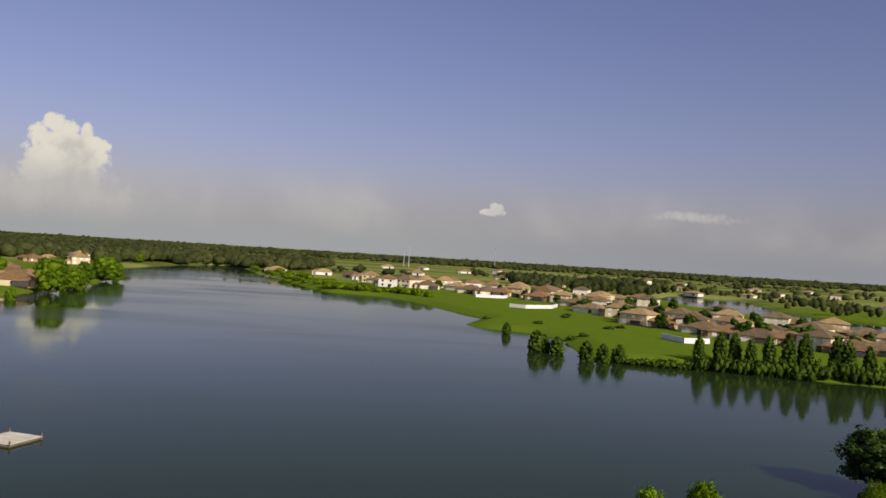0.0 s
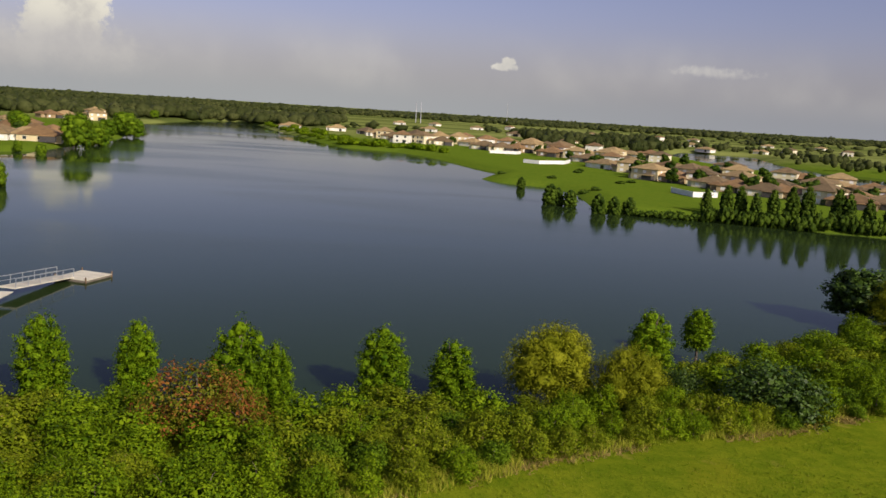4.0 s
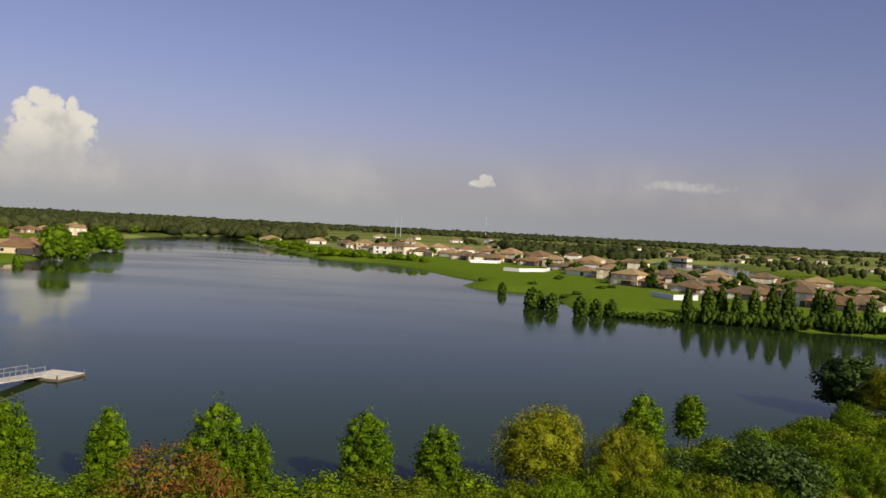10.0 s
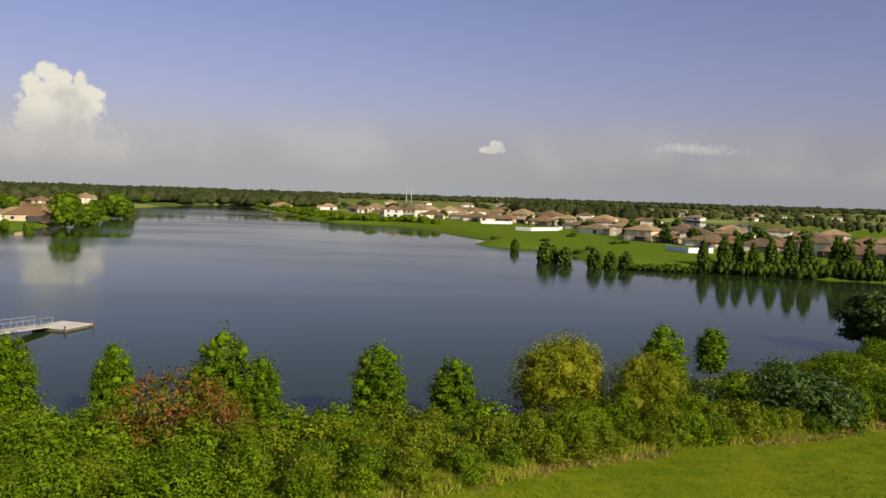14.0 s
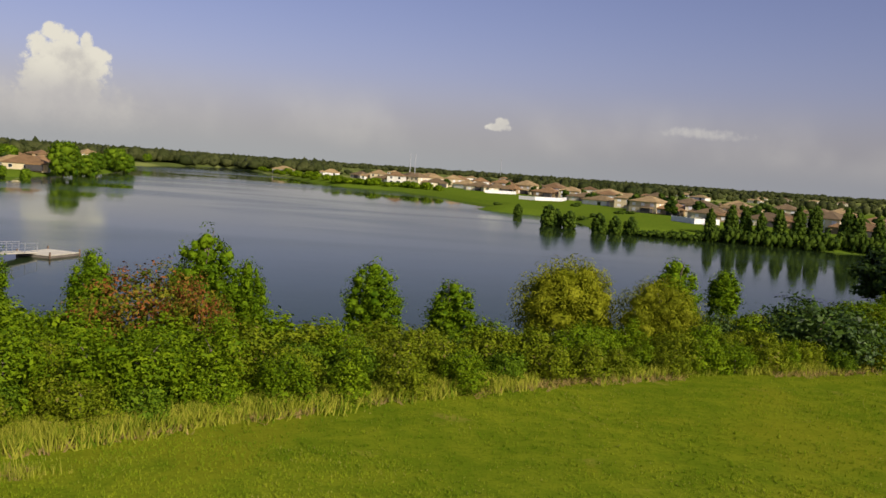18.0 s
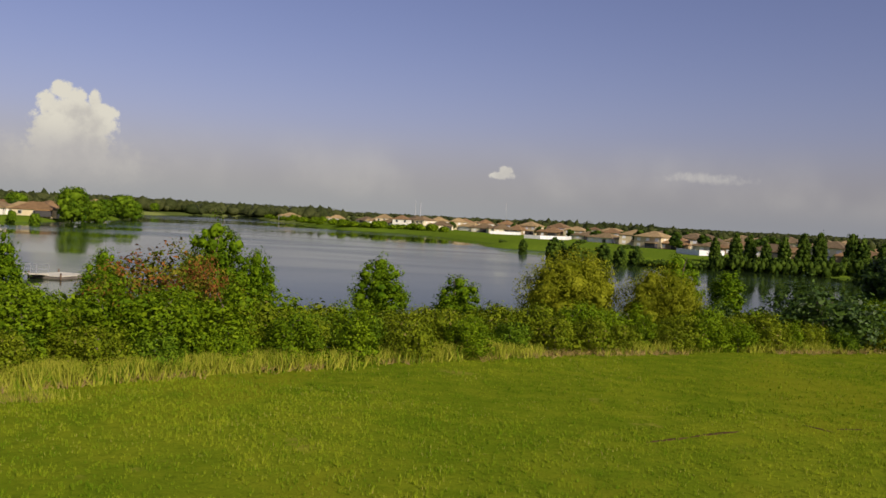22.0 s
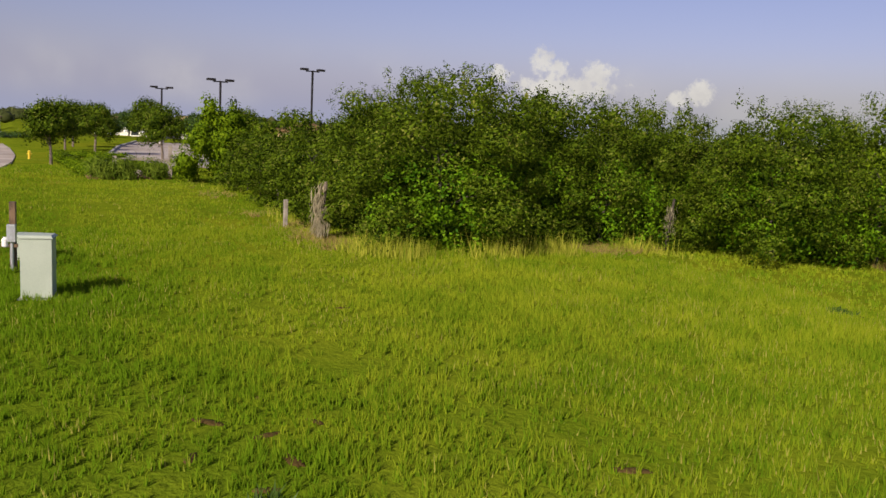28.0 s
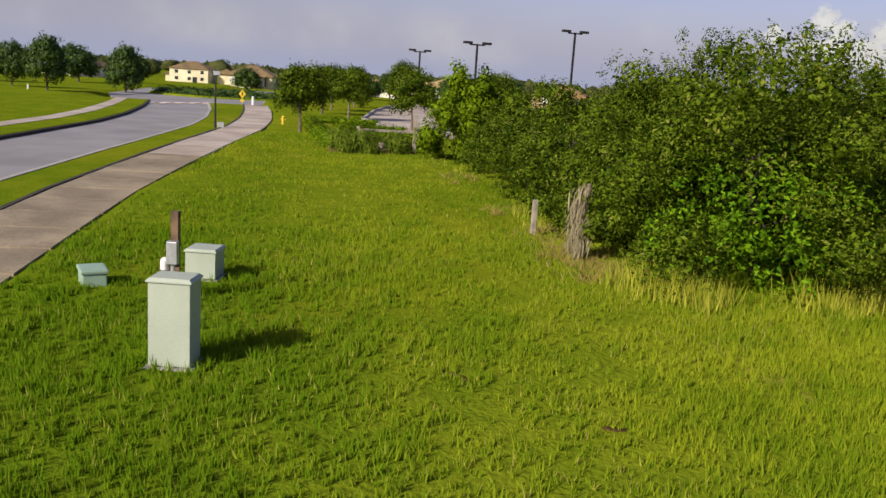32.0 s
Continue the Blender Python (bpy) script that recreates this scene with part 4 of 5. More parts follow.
def thicket_edge(n, rng):
    line = np.array([(-39, -0.9), (-29, -1.0), (-23, -1.1), (-19.6, -1.0), (-18.4, 0.0), (-18.6, 3), (-19.6, 6.0), (-19.0, 7.4), (-16.8, 7.6), (-16.3, 10.6), (-17.5, 15), (-16.0, 18.3), (-12, 20.2)])
    k = rng.random(n) * (len(line) - 1.001)
    i = k.astype(int)
    p = line[i] + (line[i + 1] - line[i]) * (k - i)[:, None]
    return p + rng.normal(size=(n, 2)) * 0.28


te = thicket_edge(5200, gr)
te = te[wobble(np.c_[te, 0 * te[:, 0]], 0.9, 55) + gr.normal(size=len(te)) * 0.25 > 0.52]
edge_grass = new("tall_grass", blades("tall_grass", te[:, 0], te[:, 1], land(te[:, 0], te[:, 1]), 0.12 + 0.45 * gr.random(len(te)) ** 2.5, 0.010, 6, M_STRAW, gr, 0.22))
tagged(edge_grass, "dry pale grass at the foot of the oaks", "grass", kind="stuff")

tl = thicket_edge(2600, gr) + gr.normal(size=(2600, 2)) * 0.25
tl = tl[wobble(np.c_[tl, 0 * tl[:, 0]], 0.8, 56) > 0.1]
litter = new("dead_grass", blades("dead_grass", tl[:, 0], tl[:, 1], land(tl[:, 0], tl[:, 1]), np.full(len(tl), 0.16), 0.012, 4, M_DEAD, gr, 1.2))
tagged(litter, "flattened brown dead grass at the foot of the oaks", "grass", kind="stuff")

# ---- lawn grass ----
PATCHES = np.random.default_rng(93).random((256, 256))


def patchy(x, y, cell):
    """Loose clumps of about one cell, between 0 and 1."""
    j = gr.normal(size=(2, len(x))) * 0.3
    return PATCHES[np.floor(x / cell + j[0]).astype(int) % 256, np.floor(y / cell + j[1]).astype(int) % 256]


def lawn(n, x0, x1, y0, y1, tall, wide, per):
    x, y = gr.uniform(x0, x1, n), gr.uniform(y0, y1, n)
    edge = np.interp(x, EDGE_X, EDGE_Y)
    thick = 0.5 * wobble(np.stack([x, y, 0 * x], 1), 0.5, 91) + 0.8 * (patchy(x, y, 0.8) - 0.5) + 0.7 * (patchy(x, y, 0.3) - 0.5)
    keep = (y < edge + 0.3) & (side_of_walk(x, y) < -0.08) & (thick > -0.45 + 0.25 * gr.random(n))
    x, y, thick = x[keep], y[keep], thick[keep]
    return blades("lawn_grass", x, y, land(x, y), tall * (0.8 + 0.7 * np.clip(thick, -0.6, 0.6)) * gr.uniform(0.6, 1.3, len(x)), wide, per, M_GRASS, gr, 0.27)


for name_, args in (("lawn_grass", (64000, -24, 3, -10.2, 6, 0.11, 0.0085, 7)), ("lawn_grass", (30000, -22, 16, 4, 24, 0.10, 0.011, 6)),
                    ("lawn_grass", (16000, -50, -20, -9.8, 1.5, 0.10, 0.015, 4)), ("lawn_grass", (20000, -16, 26, 22, 50, 0.10, 0.018, 6))):
    tagged(new(name_, lawn(*args)), "fresh yellow-green lawn grass with pale tips", "grass", kind="stuff")
for x, y, r in ((-12.1, 5.2, 0.22), (-10.4, 7.6, 0.14), (-7.6, -6.2, 0.16), (9.6, 39.4, 0.2)):
    n = 40
    a, q = gr.random(n) * math.tau, r * np.sqrt(gr.random(n))
    bxs, bys = x + np.cos(a) * q * 1.4, y + np.sin(a) * q
    tagged(new("weeds", blades("weeds", bxs, bys, land(bxs, bys), np.full(n, 0.12), 0.02, 3, M_DARK, gr, 0.5)), "low dark weeds in the lawn", "weeds", kind="stuff")

def bare_patch(x, y, long, wide, turn, label):
    """A worn patch of soil with a ragged outline, lying on the lawn."""
    rings, m = 4, 28
    a = np.arange(m) * math.tau / m
    rag = 1 + 0.28 * wobble(np.stack([np.cos(a) * 2, np.sin(a) * 2, 0 * a + x], 1), 2.0, int(abs(x) * 100)) + gr.normal(size=m) * 0.08
    c, q = math.cos(radians(turn)), math.sin(radians(turn))
    px, py = [0.0], [0.0]
    for k in range(1, rings + 1):
        px += list(np.cos(a) * rag * long * k / rings)
        py += list(np.sin(a) * rag * wide * k / rings)
    px, py = np.array(px), np.array(py)
    wx, wy = x + px * c - py * q, y + px * q + py * c
    lift = np.r_[0.016, np.repeat([0.015, 0.012, 0.008, -0.02], m)]
    tri = [(0, 1 + k, 1 + (k + 1) % m) for k in range(m)]
    quad = [(1 + r * m + k, 1 + (r + 1) * m + k, 1 + (r + 1) * m + (k + 1) % m, 1 + r * m + (k + 1) % m) for r in range(rings - 1) for k in range(m)]
    me = raw_mesh("bare_soil", np.stack([wx, wy, land(wx, wy) + lift], 1), (np.array(tri), np.array(quad)), M_DIRT, True)
    tagged(new("bare_soil", me), label, "soil", kind="stuff")


for x, y, long, wide, turn in ((4.6, 18.6, 0.9, 0.10, 31), (6.3, 19.7, 1.2, 0.12, 32), (9.9, 21.2, 0.7, 0.10, -60), (10.9, 21.3, 0.6, 0.09, 10)):
    bare_patch(x, y, long, wide, turn, "shallow muddy wheel rut in the lawn")
for x, y, long, wide, turn in ((-9.6, -6.2, 0.20, 0.07, 40), (-9.1, -5.8, 0.17, 0.06, 110), (-8.5, -5.75, 0.18, 0.07, 10), (-8.0, -6.1, 0.15, 0.06, 70), (-10.1, -5.6, 0.13, 0.05, 0), (-9.3, -5.3, 0.12, 0.05, 30), (-8.8, -6.5, 0.14, 0.06, 150),
                               (-15.5, -4.5, 0.20, 0.08, 30), (-14.1, -3.3, 0.16, 0.07, 80), (-11.8, 5.4, 0.30, 0.12, 20), (-6.8, -4.4, 0.2, 0.09, 140), (-7.4, -3.2, 0.2, 0.08, 60)):
    bare_patch(x, y, long, wide, turn, "small bare brown spot in the lawn")

# ---- road, kerbs, pavement ----
def ribbon(name, a, b, z, mat, label, category, thick=0.12, kind="structure"):
    """A slab between two lines."""
    bm = bmesh.new()
    top = [[bm.verts.new((p[0], p[1], z)) for p in line] for line in (a, b)]
    low = [[bm.verts.new((p[0], p[1], z - thick)) for p in line] for line in (a, b)]
    n = len(a)
    for i in range(n - 1):
        bm.faces.new((top[0][i], top[0][i + 1], top[1][i + 1], top[1][i]))
        bm.faces.new((top[0][i], low[0][i], low[0][i + 1], top[0][i + 1]))
        bm.faces.new((top[1][i], top[1][i + 1], low[1][i + 1], low[1][i]))
    bm.faces.new((top[0][0], top[1][0], low[1][0], low[0][0]))
    bm.faces.new((top[0][-1], low[0][-1], low[1][-1], top[1][-1]))
    bmesh.ops.recalc_face_normals(bm, faces=bm.faces)
    me = bpy.data.meshes.new(name)
    bm.to_mesh(me)
    bm.free()
    return tagged(new(name, finish(me, mat)), label, category, kind=kind)


def dense(line, step=1.0):
    p = np.array(line, float)
    s = np.r_[0, np.cumsum(np.linalg.norm(np.diff(p, axis=0), axis=1))]
    q = np.arange(0, s[-1], step)
    return [(float(np.interp(v, s, p[:, 0])), float(np.interp(v, s, p[:, 1]))) for v in q]


GZ0 = 3.2
WR = dense(WALK_R, 1.0)
WL = offset_line(WR, WALK_W)


def road_line(d):
    """A line along the road, d metres from the pavement's edge; the road swings away from the pavement towards the crossing."""
    out = []
    for p, q in zip(offset_line(WR, d), offset_line(WR, d + 1.0)):
        k = 1.3 * min(1.3, max(0.0, (-38.0 - p[0]) / 42.0)) ** 1.7
        out.append((p[0] + (q[0] - p[0]) * k, p[1] + (q[1] - p[1]) * k))
    return out


RN, RF = road_line(WALK_W + VERGE_W), road_line(WALK_W + VERGE_W + ROAD_W)
road = ribbon("road", RN, RF, GZ0 - 0.13, M_ASPHALT, "pale grey asphalt road curving past the meadow", "road", 0.2)
ribbon("verge", offset_line(WR, WALK_W + 0.01), road_line(WALK_W + VERGE_W - 0.16), GZ0 + 0.0, M_GROUND, "narrow strip of grass between road and pavement", "grass", 0.4)
ribbon("kerb", road_line(WALK_W + VERGE_W - 0.155), road_line(WALK_W + VERGE_W), GZ0 + 0.02, M_KERB, "concrete kerb along the road", "kerb", 0.4)
# shadow line of the overgrown edge, laid as a thin raised dark strip
ribbon("pavement_edge", offset_line(WR, WALK_W - 0.10), offset_line(WR, WALK_W + 0.008), GZ0 + 0.05, M_EDGESHADE, "dark overgrown soil edge of the pavement", "edging", 0.3)
# far kerb: the shade on its near face is put into its colour
ribbon("kerb", RF, road_line(WALK_W + VERGE_W + ROAD_W + 0.16), GZ0 - 0.01, M_EDGESHADE, "dark stained kerb along the far side of the road", "kerb", 0.4)
ribbon("verge", road_line(WALK_W + VERGE_W + ROAD_W + 0.165), road_line(WALK_W + VERGE_W + ROAD_W + 7.0), GZ0 + 0.01, M_GROUND, "grass strip beyond the road", "grass", 0.4)
ribbon("footpath", road_line(WALK_W + VERGE_W + ROAD_W + 1.7), road_line(WALK_W + VERGE_W + ROAD_W + 2.6), GZ0 + 0.03, M_CONCRETE, "narrow pale footpath in the grass beyond the road", "path", 0.2)
pavement = thing("pavement", 0, 0, 0, 0, "concrete pavement of worn slabs, darker and stained nearby", "pavement", kind="structure")
slab_line = dense(WALK_R, 1.75)
slab_left = offset_line(slab_line, WALK_W - 0.11)
for i in range(len(slab_line) - 1):
    a, b = Vector((*slab_line[i], 0)), Vector((*slab_line[i + 1], 0))
    c, d = Vector((*slab_left[i + 1], 0)), Vector((*slab_left[i], 0))
    g = (b - a).normalized() * 0.03
    bm = bmesh.new()
    zt = GZ0 + 0.03 + 0.008 * math.sin(i * 5.1)
    lo = [bm.verts.new((*(p.xy), GZ0 - 0.16)) for p in (a + g, b - g, c - g, d + g)]
    hi = [bm.verts.new((p.x, p.y, zt)) for p in (a + g * 1.6, b - g * 1.6, c - g * 1.6, d + g * 1.6)]
    bm.faces.new(hi)
    for k in range(4):
        bm.faces.new((lo[k], lo[(k + 1) % 4], hi[(k + 1) % 4], hi[k]))
    bmesh.ops.recalc_face_normals(bm, faces=bm.faces)
    part("slab", bm, M_BROWNSLAB if a.x > -36.4 else M_CONCRETE, pavement)

# ---- utility boxes ----
def cabinet(x, y, rz, w, d, h, name, label):
    ob = thing(name, x, y, land_at(x, y), rz, label, "utility box")
    part("plinth", box(-w / 2 - 0.05, w / 2 + 0.05, -d / 2 - 0.04, d / 2 + 0.04, -0.15, 0.02, bevel=0.01), M_KERB, ob, "concrete plinth")
    part("body", box(-w / 2, w / 2, -d / 2, d / 2, 0.03, h - 0.045, bevel=0.008), M_CABINET, ob)
    bm = bmesh.new()
    a, b = [(-w / 2 - 0.018, -d / 2 - 0.018), (w / 2 + 0.018, -d / 2 - 0.018), (w / 2 + 0.018, d / 2 + 0.018), (-w / 2 - 0.018, d / 2 + 0.018)], 0.03
    lo = [bm.verts.new((*p, h - 0.045)) for p in a]
    md = [bm.verts.new((*p, h - 0.03)) for p in a]
    hi = [bm.verts.new((p[0] - math.copysign(b, p[0]), p[1] - math.copysign(b, p[1]), h)) for p in a]
    bm.faces.new(lo[::-1])
    bm.faces.new(hi)
    for u, v in ((lo, md), (md, hi)):
        for k in range(4):
            bm.faces.new((u[k], u[(k + 1) % 4], v[(k + 1) % 4], v[k]))
    part("lid", bm, M_CABINET, ob, "overhanging sloped lid")
    part("door", box(-w / 2 - 0.012, -w / 2 - 0.001, -d / 2 + 0.04, d / 2 - 0.04, 0.10, h - 0.16, bevel=0.004), M_CABINET, ob)
    part("latch", box(-w / 2 - 0.03, -w / 2 - 0.012, d / 2 - 0.11, d / 2 - 0.07, h * 0.45, h * 0.58, bevel=0.004), M_GALV, ob)
    return ob


cabinet(-15.9, -7.42, -12, 0.34, 0.43, 0.95, "utility_cabinet", "pale grey-green metal utility cabinet standing in the grass")
cabinet(-19.78, -7.50, -12, 0.45, 0.44, 0.46, "utility_cabinet", "low wide grey-green utility cabinet beside a timber post")
meter = thing("meter_post", -18.5, -7.75, land_at(-18.5, -7.75), -12, "weathered timber post with a grey meter and conduit", "post")
part("post", box(-0.05, 0.05, -0.05, 0.05, -0.3, 1.18, bevel=0.008), M_POST, meter)
part("meter_box", box(0.052, 0.16, -0.07, 0.07, 0.50, 0.80, bevel=0.01), M_GALV, meter, "grey metal meter box")
part("conduit", tube([(0.09, 0.0, -0.1), (0.09, 0.0, 0.50)], [0.03, 0.03], 10), M_GALV, meter)
part("cap", tube([(0.10, -0.11, 0.42), (0.10, -0.11, 0.54), (0.10, -0.11, 0.58)], [0.055, 0.055, 0.02], 12), M_WHITE, meter, "white round cap")
part("bracket", box(0.052, 0.10, -0.18, 0.09, 0.40, 0.46, bevel=0.006), M_POST, meter)
pedestal = thing("valve_box", -19.25, -8.95, land_at(-19.25, -8.95), 20, "low green plastic service box in the grass", "utility box")
part("body", box(-0.22, 0.22, -0.16, 0.16, -0.1, 0.17, bevel=0.02), M_GREENBOX, pedestal)
part("lid", box(-0.24, 0.24, -0.18, 0.18, 0.172, 0.23, bevel=0.02), M_GREENBOX, pedestal)

# ---- car park beyond the thicket ----
def lamp_post(x, y, h, rz):
    ob = thing("lamp_post", x, y, land_at(x, y), rz, "dark bronze car park lamp post with two flat heads", "street lamp", "car park lamps")
    part("base", tube([(0, 0, -0.2), (0, 0, 0.6)], [0.25, 0.25], 12), M_KERB, ob, "concrete footing")
    part("pole", box(-0.07, 0.07, -0.07, 0.07, 0.5, h, bevel=0.01), M_DARKMETAL, ob)
    part("arm", box(-0.04, 0.04, -0.62, 0.62, h - 0.12, h - 0.02), M_DARKMETAL, ob)
    for s in (-1, 1):
        part("lamp_head", box(-0.2, 0.2, min(s * 0.45, s * 1.1), max(s * 0.45, s * 1.1), h - 0.02, h + 0.16, bevel=0.03), M_DARKMETAL, ob)
    return ob


lamp_post(-73.2, 15.0, 7.6, 10)
lamp_post(-72.6, 7.2, 6.0, 10)
lamp_post(-91.6, 5.5, 5.7, 10)
street_trees = [plant("street_tree", heap_lobes(4.6, 4.6, 1.5, 12, R1), 6500, 0.085, M_OAK, "round-crowned dark green street tree on a bare trunk", "tree", "trees by the car park",
                      (3.9, 1.5, 0.11, 6), 81, 0.5, -0.3, 1.4)]
for x, y, s in ((-51.4, -6.1, 0.72), (-66, -2.8, 0.72), (-57.5, 0.4, 0.74), (-72, -4.4, 0.75), (-80, -3.4, 0.78), (-88, -1.0, 0.8), (-76, 9.0, 0.8), (-85, 12, 0.9), (-97, 5, 1.0)):
    stand(street_trees[0], x, y, s * 0.95, x * 53, s)
lot = ribbon("car_park", [(-52, -0.6), (-66, -1.6), (-80, 0.4), (-98, 4)], [(-52, 10), (-66, 14), (-80, 16), (-98, 18)], GZ0 + 0.05, M_CONCRETE, "pale tan car park behind clipped hedges", "car park", 0.2)
for k in range(9):
    x = -55 - k * 2.7
    part("bay_line", box(x - 0.05, x + 0.05, 2.0, 6.5, GZ0 + 0.055, GZ0 + 0.062), M_STRIPE, lot)
ribbon("kerb", [(-52, -0.8), (-66, -1.8), (-80, 0.2), (-98, 3.8)], [(-52, -0.6), (-66, -1.6), (-80, 0.4), (-98, 4)], GZ0 + 0.17, M_KERB, "pale kerb round the car park", "kerb", 0.4)
bed = ribbon("planting_bed", [(-41.3, -4.9), (-46, -4.9), (-51, -4.6)], [(-41.8, -1.4), (-47, -1.2), (-51, -0.9)], GZ0 + 0.06, M_MULCH, "red-brown mulch planting bed", "flower bed", 0.2)
hedge = plant("hedge", [(x * 0.5, 0, 0.42, 0.5, 0.42, 0.40) for x in range(-4, 5)], 2600, 0.07, M_BUSH, "clipped low green hedge", "hedge", "hedges by the car park", None, 83, 0.3, -0.9, 2, hull=0.72)
for x, y, rz, s in ((-45.6, -4.9, 4, 0.9), (-49.8, -5.1, 4, 0.9), (-54.2, -5.3, 4, 0.9), (-58.6, -5.4, 4, 0.9), (-45.4, -2.6, 88, 0.8), (-50.4, -2.4, 88, 0.8), (-55.6, -2.2, 88, 0.8), (-61.5, -3.4, 80, 0.9)):
    stand(hedge, x, y, s, rz, s * 0.62)
tuft = plant("grass_clump", heap_lobes(1.3, 0.75, 0.0, 6, R1), 900, 0.16, M_REED, "rounded clump of ornamental grass", "plant", "clumps in the planting bed", None, 84, 0.7, -0.9, 2, slim=0.12, droop=-2)
for x, y in ((-42.3, -4.4), (-42.1, -3.5), (-43.2, -4.1), (-42.6, -2.1), (-44.0, -3.3)):
    stand(tuft, x, y, 0.9, x * 77, 0.9)
for x, y in ((-42.9, -2.7), (-42.7, -1.6)):
    rock = thing("boulder", x, y, land_at(x, y), 0, "pale stone in the planting bed", "rock")
    bm = bmesh.new()
    bmesh.ops.create_icosphere(bm, subdivisions=2, radius=0.22)
    for v in bm.verts:
        v.co *= 1 + 0.18 * math.sin(v.co.x * 17 + y * 3) * math.cos(v.co.y * 13)
        v.co.z = v.co.z * 0.7 + 0.18
    part("stone", bm, M_PALEBARK, rock)
sign_frame = thing("timber_frame", -43.6, -1.2, land_at(-43.6, -1.2), 0, "grey timber post and rail by the planting bed", "fence")
part("post", box(-0.08, 0.08, -0.08, 0.08, -0.2, 1.45, bevel=0.01), M_PALEBARK, sign_frame)
part("rail", box(-0.05, 0.05, -2.4, -0.08, 0.72, 0.82, bevel=0.01), M_PALEBARK, sign_frame)
part("post", box(-0.08, 0.08, -2.5, -2.34, -0.2, 0.9, bevel=0.01), M_PALEBARK, sign_frame)

hyd = thing("fire_hydrant", -56.5, -6.9, land_at(-56.5, -6.9), 0, "yellow fire hydrant by the pavement", "hydrant")
hyd.scale = (0.62, 0.62, 0.68)
part("body", tube([(0, 0, -0.1), (0, 0, 0.5), (0, 0, 0.62), (0, 0, 0.72)], [0.13, 0.12, 0.15, 0.04], 12), M_YELLOW, hyd)
for s in (-1, 1):
    part("nozzle", tube([(0, s * 0.1, 0.42), (0, s * 0.22, 0.42)], [0.06, 0.06], 8), M_YELLOW, hyd)
sg = thing("warning_sign", -79.7, -10.5, land_at(-79.7, -10.5), 0, "yellow diamond warning sign on a steel post", "road sign")
sg.scale = (0.58, 0.58, 0.80)
part("post", tube([(0, 0, -0.3), (0, 0, 2.1)], [0.035, 0.035], 8), M_GALV, sg)
part("plate", box(0.036, 0.05, -0.34, 0.34, -0.34, 0.34, bevel=0.01, m=Matrix.Translation((0, 0, 1.75)) @ Matrix.Rotation(radians(45), 4, "X")), M_YELLOW, sg)
part("lower_plate", box(0.036, 0.05, -0.25, 0.25, 0.95, 1.2), M_YELLOW, sg)
part("arrow", box(0.0505, 0.054, -0.08, 0.08, 1.58, 1.92), M_DARKMETAL, sg)
gp = thing("street_sign", -50.9, -10.1, land_at(-50.9, -10.1), 0, "tall thin grey sign post on the verge", "sign post")
part("post", tube([(0, 0, -0.5), (0, 0, 3.3)], [0.055, 0.045], 8), M_DARKMETAL, gp)
part("plate", box(0.05, 0.07, -0.12, 0.2, 3.1, 3.3), M_GALV, gp)
part("plate", box(0.05, 0.07, 0.1, 0.42, 0.55, 0.85), M_GALV, gp)
for x, y in ((-47.4, -17.6), (-66.9, -15.9), (-86, -28.6)):
    mk = thing("marker_post", x, y, land_at(x, y), 0, "short white marker post in the grass", "post", "white marker posts")
    mk.scale = (0.6, 0.6, 0.75)
    part("post", box(-0.09, 0.09, -0.09, 0.09, -0.2, 0.55, bevel=0.02), M_WHITE, mk)
bd = thing("bollard", -83, -9.8, land_at(-83, -9.8), 0, "white bollard beside the crossing", "bollard")
part("post", tube([(0, 0, -0.2), (0, 0, 1.0), (0, 0, 1.05)], [0.12, 0.12, 0.05], 10), M_WHITE, bd)

# crossing and roundabout at the end of the road
cross = ribbon("crossing", [(-80.5, -12.6), (-82.5, -12.5)], [(-74.5, -17.7), (-76.5, -18.3)], GZ0 - 0.11, M_BRICKRED, "brick-red paved crossing with white bars", "crossing", 0.1)
for k in range(5):
    part("bar", box(-0.75, 0.75, -0.25, 0.25, GZ0 - 0.105, GZ0 - 0.08, m=Matrix.Translation((-76.4 - k * 1.2, -17.1 + k * 0.95, 0)) @ Matrix.Rotation(radians(-15), 4, "Z")), M_STRIPE, cross)
ribbon("road", [(-78, -11.7), (-90, -6), (-105, 0), (-122, 2), (-130, -8)], [(-73, -18.1), (-82, -21), (-95, -24), (-112, -26), (-126, -14)], GZ0 - 0.12, M_ASPHALT, "asphalt of the roundabout", "road", 0.2)
island = thing("roundabout_island", -100, -13.2, GZ0 - 0.2, 0, "planted round island ringed by a clipped hedge", "roundabout")
bm = bmesh.new()
bmesh.ops.create_cone(bm, cap_ends=True, segments=32, radius1=8.2, radius2=7.6, depth=0.5)
part("mound", bm, M_GROUND, island)
ring = plant("hedge", [(math.cos(a) * 6.6, math.sin(a) * 6.6, 0.8, 0.8, 0.8, 0.55) for a in np.linspace(0, 6.28, 34)], 6000, 0.13, M_DARK, "clipped dark green hedge ring", "hedge", "", None, 86, 0.3, -0.9, 1, hull=0.72)
stand(ring, -101.7, -13.4, 1.0, 0, 0.55, z=GZ0 - 0.3)
ring2 = plant("hedge", [(math.cos(a) * 3.2, math.sin(a) * 3.2, 0.8, 0.9, 0.9, 0.8) for a in np.linspace(0, 6.28, 16)], 2600, 0.14, M_DARK, "clipped inner hedge ring", "hedge", "", None, 87, 0.3, -0.9, 1, hull=0.72)
stand(ring2, -99, -13.8, 1.0, 0, 0.5, z=GZ0 - 0.1)
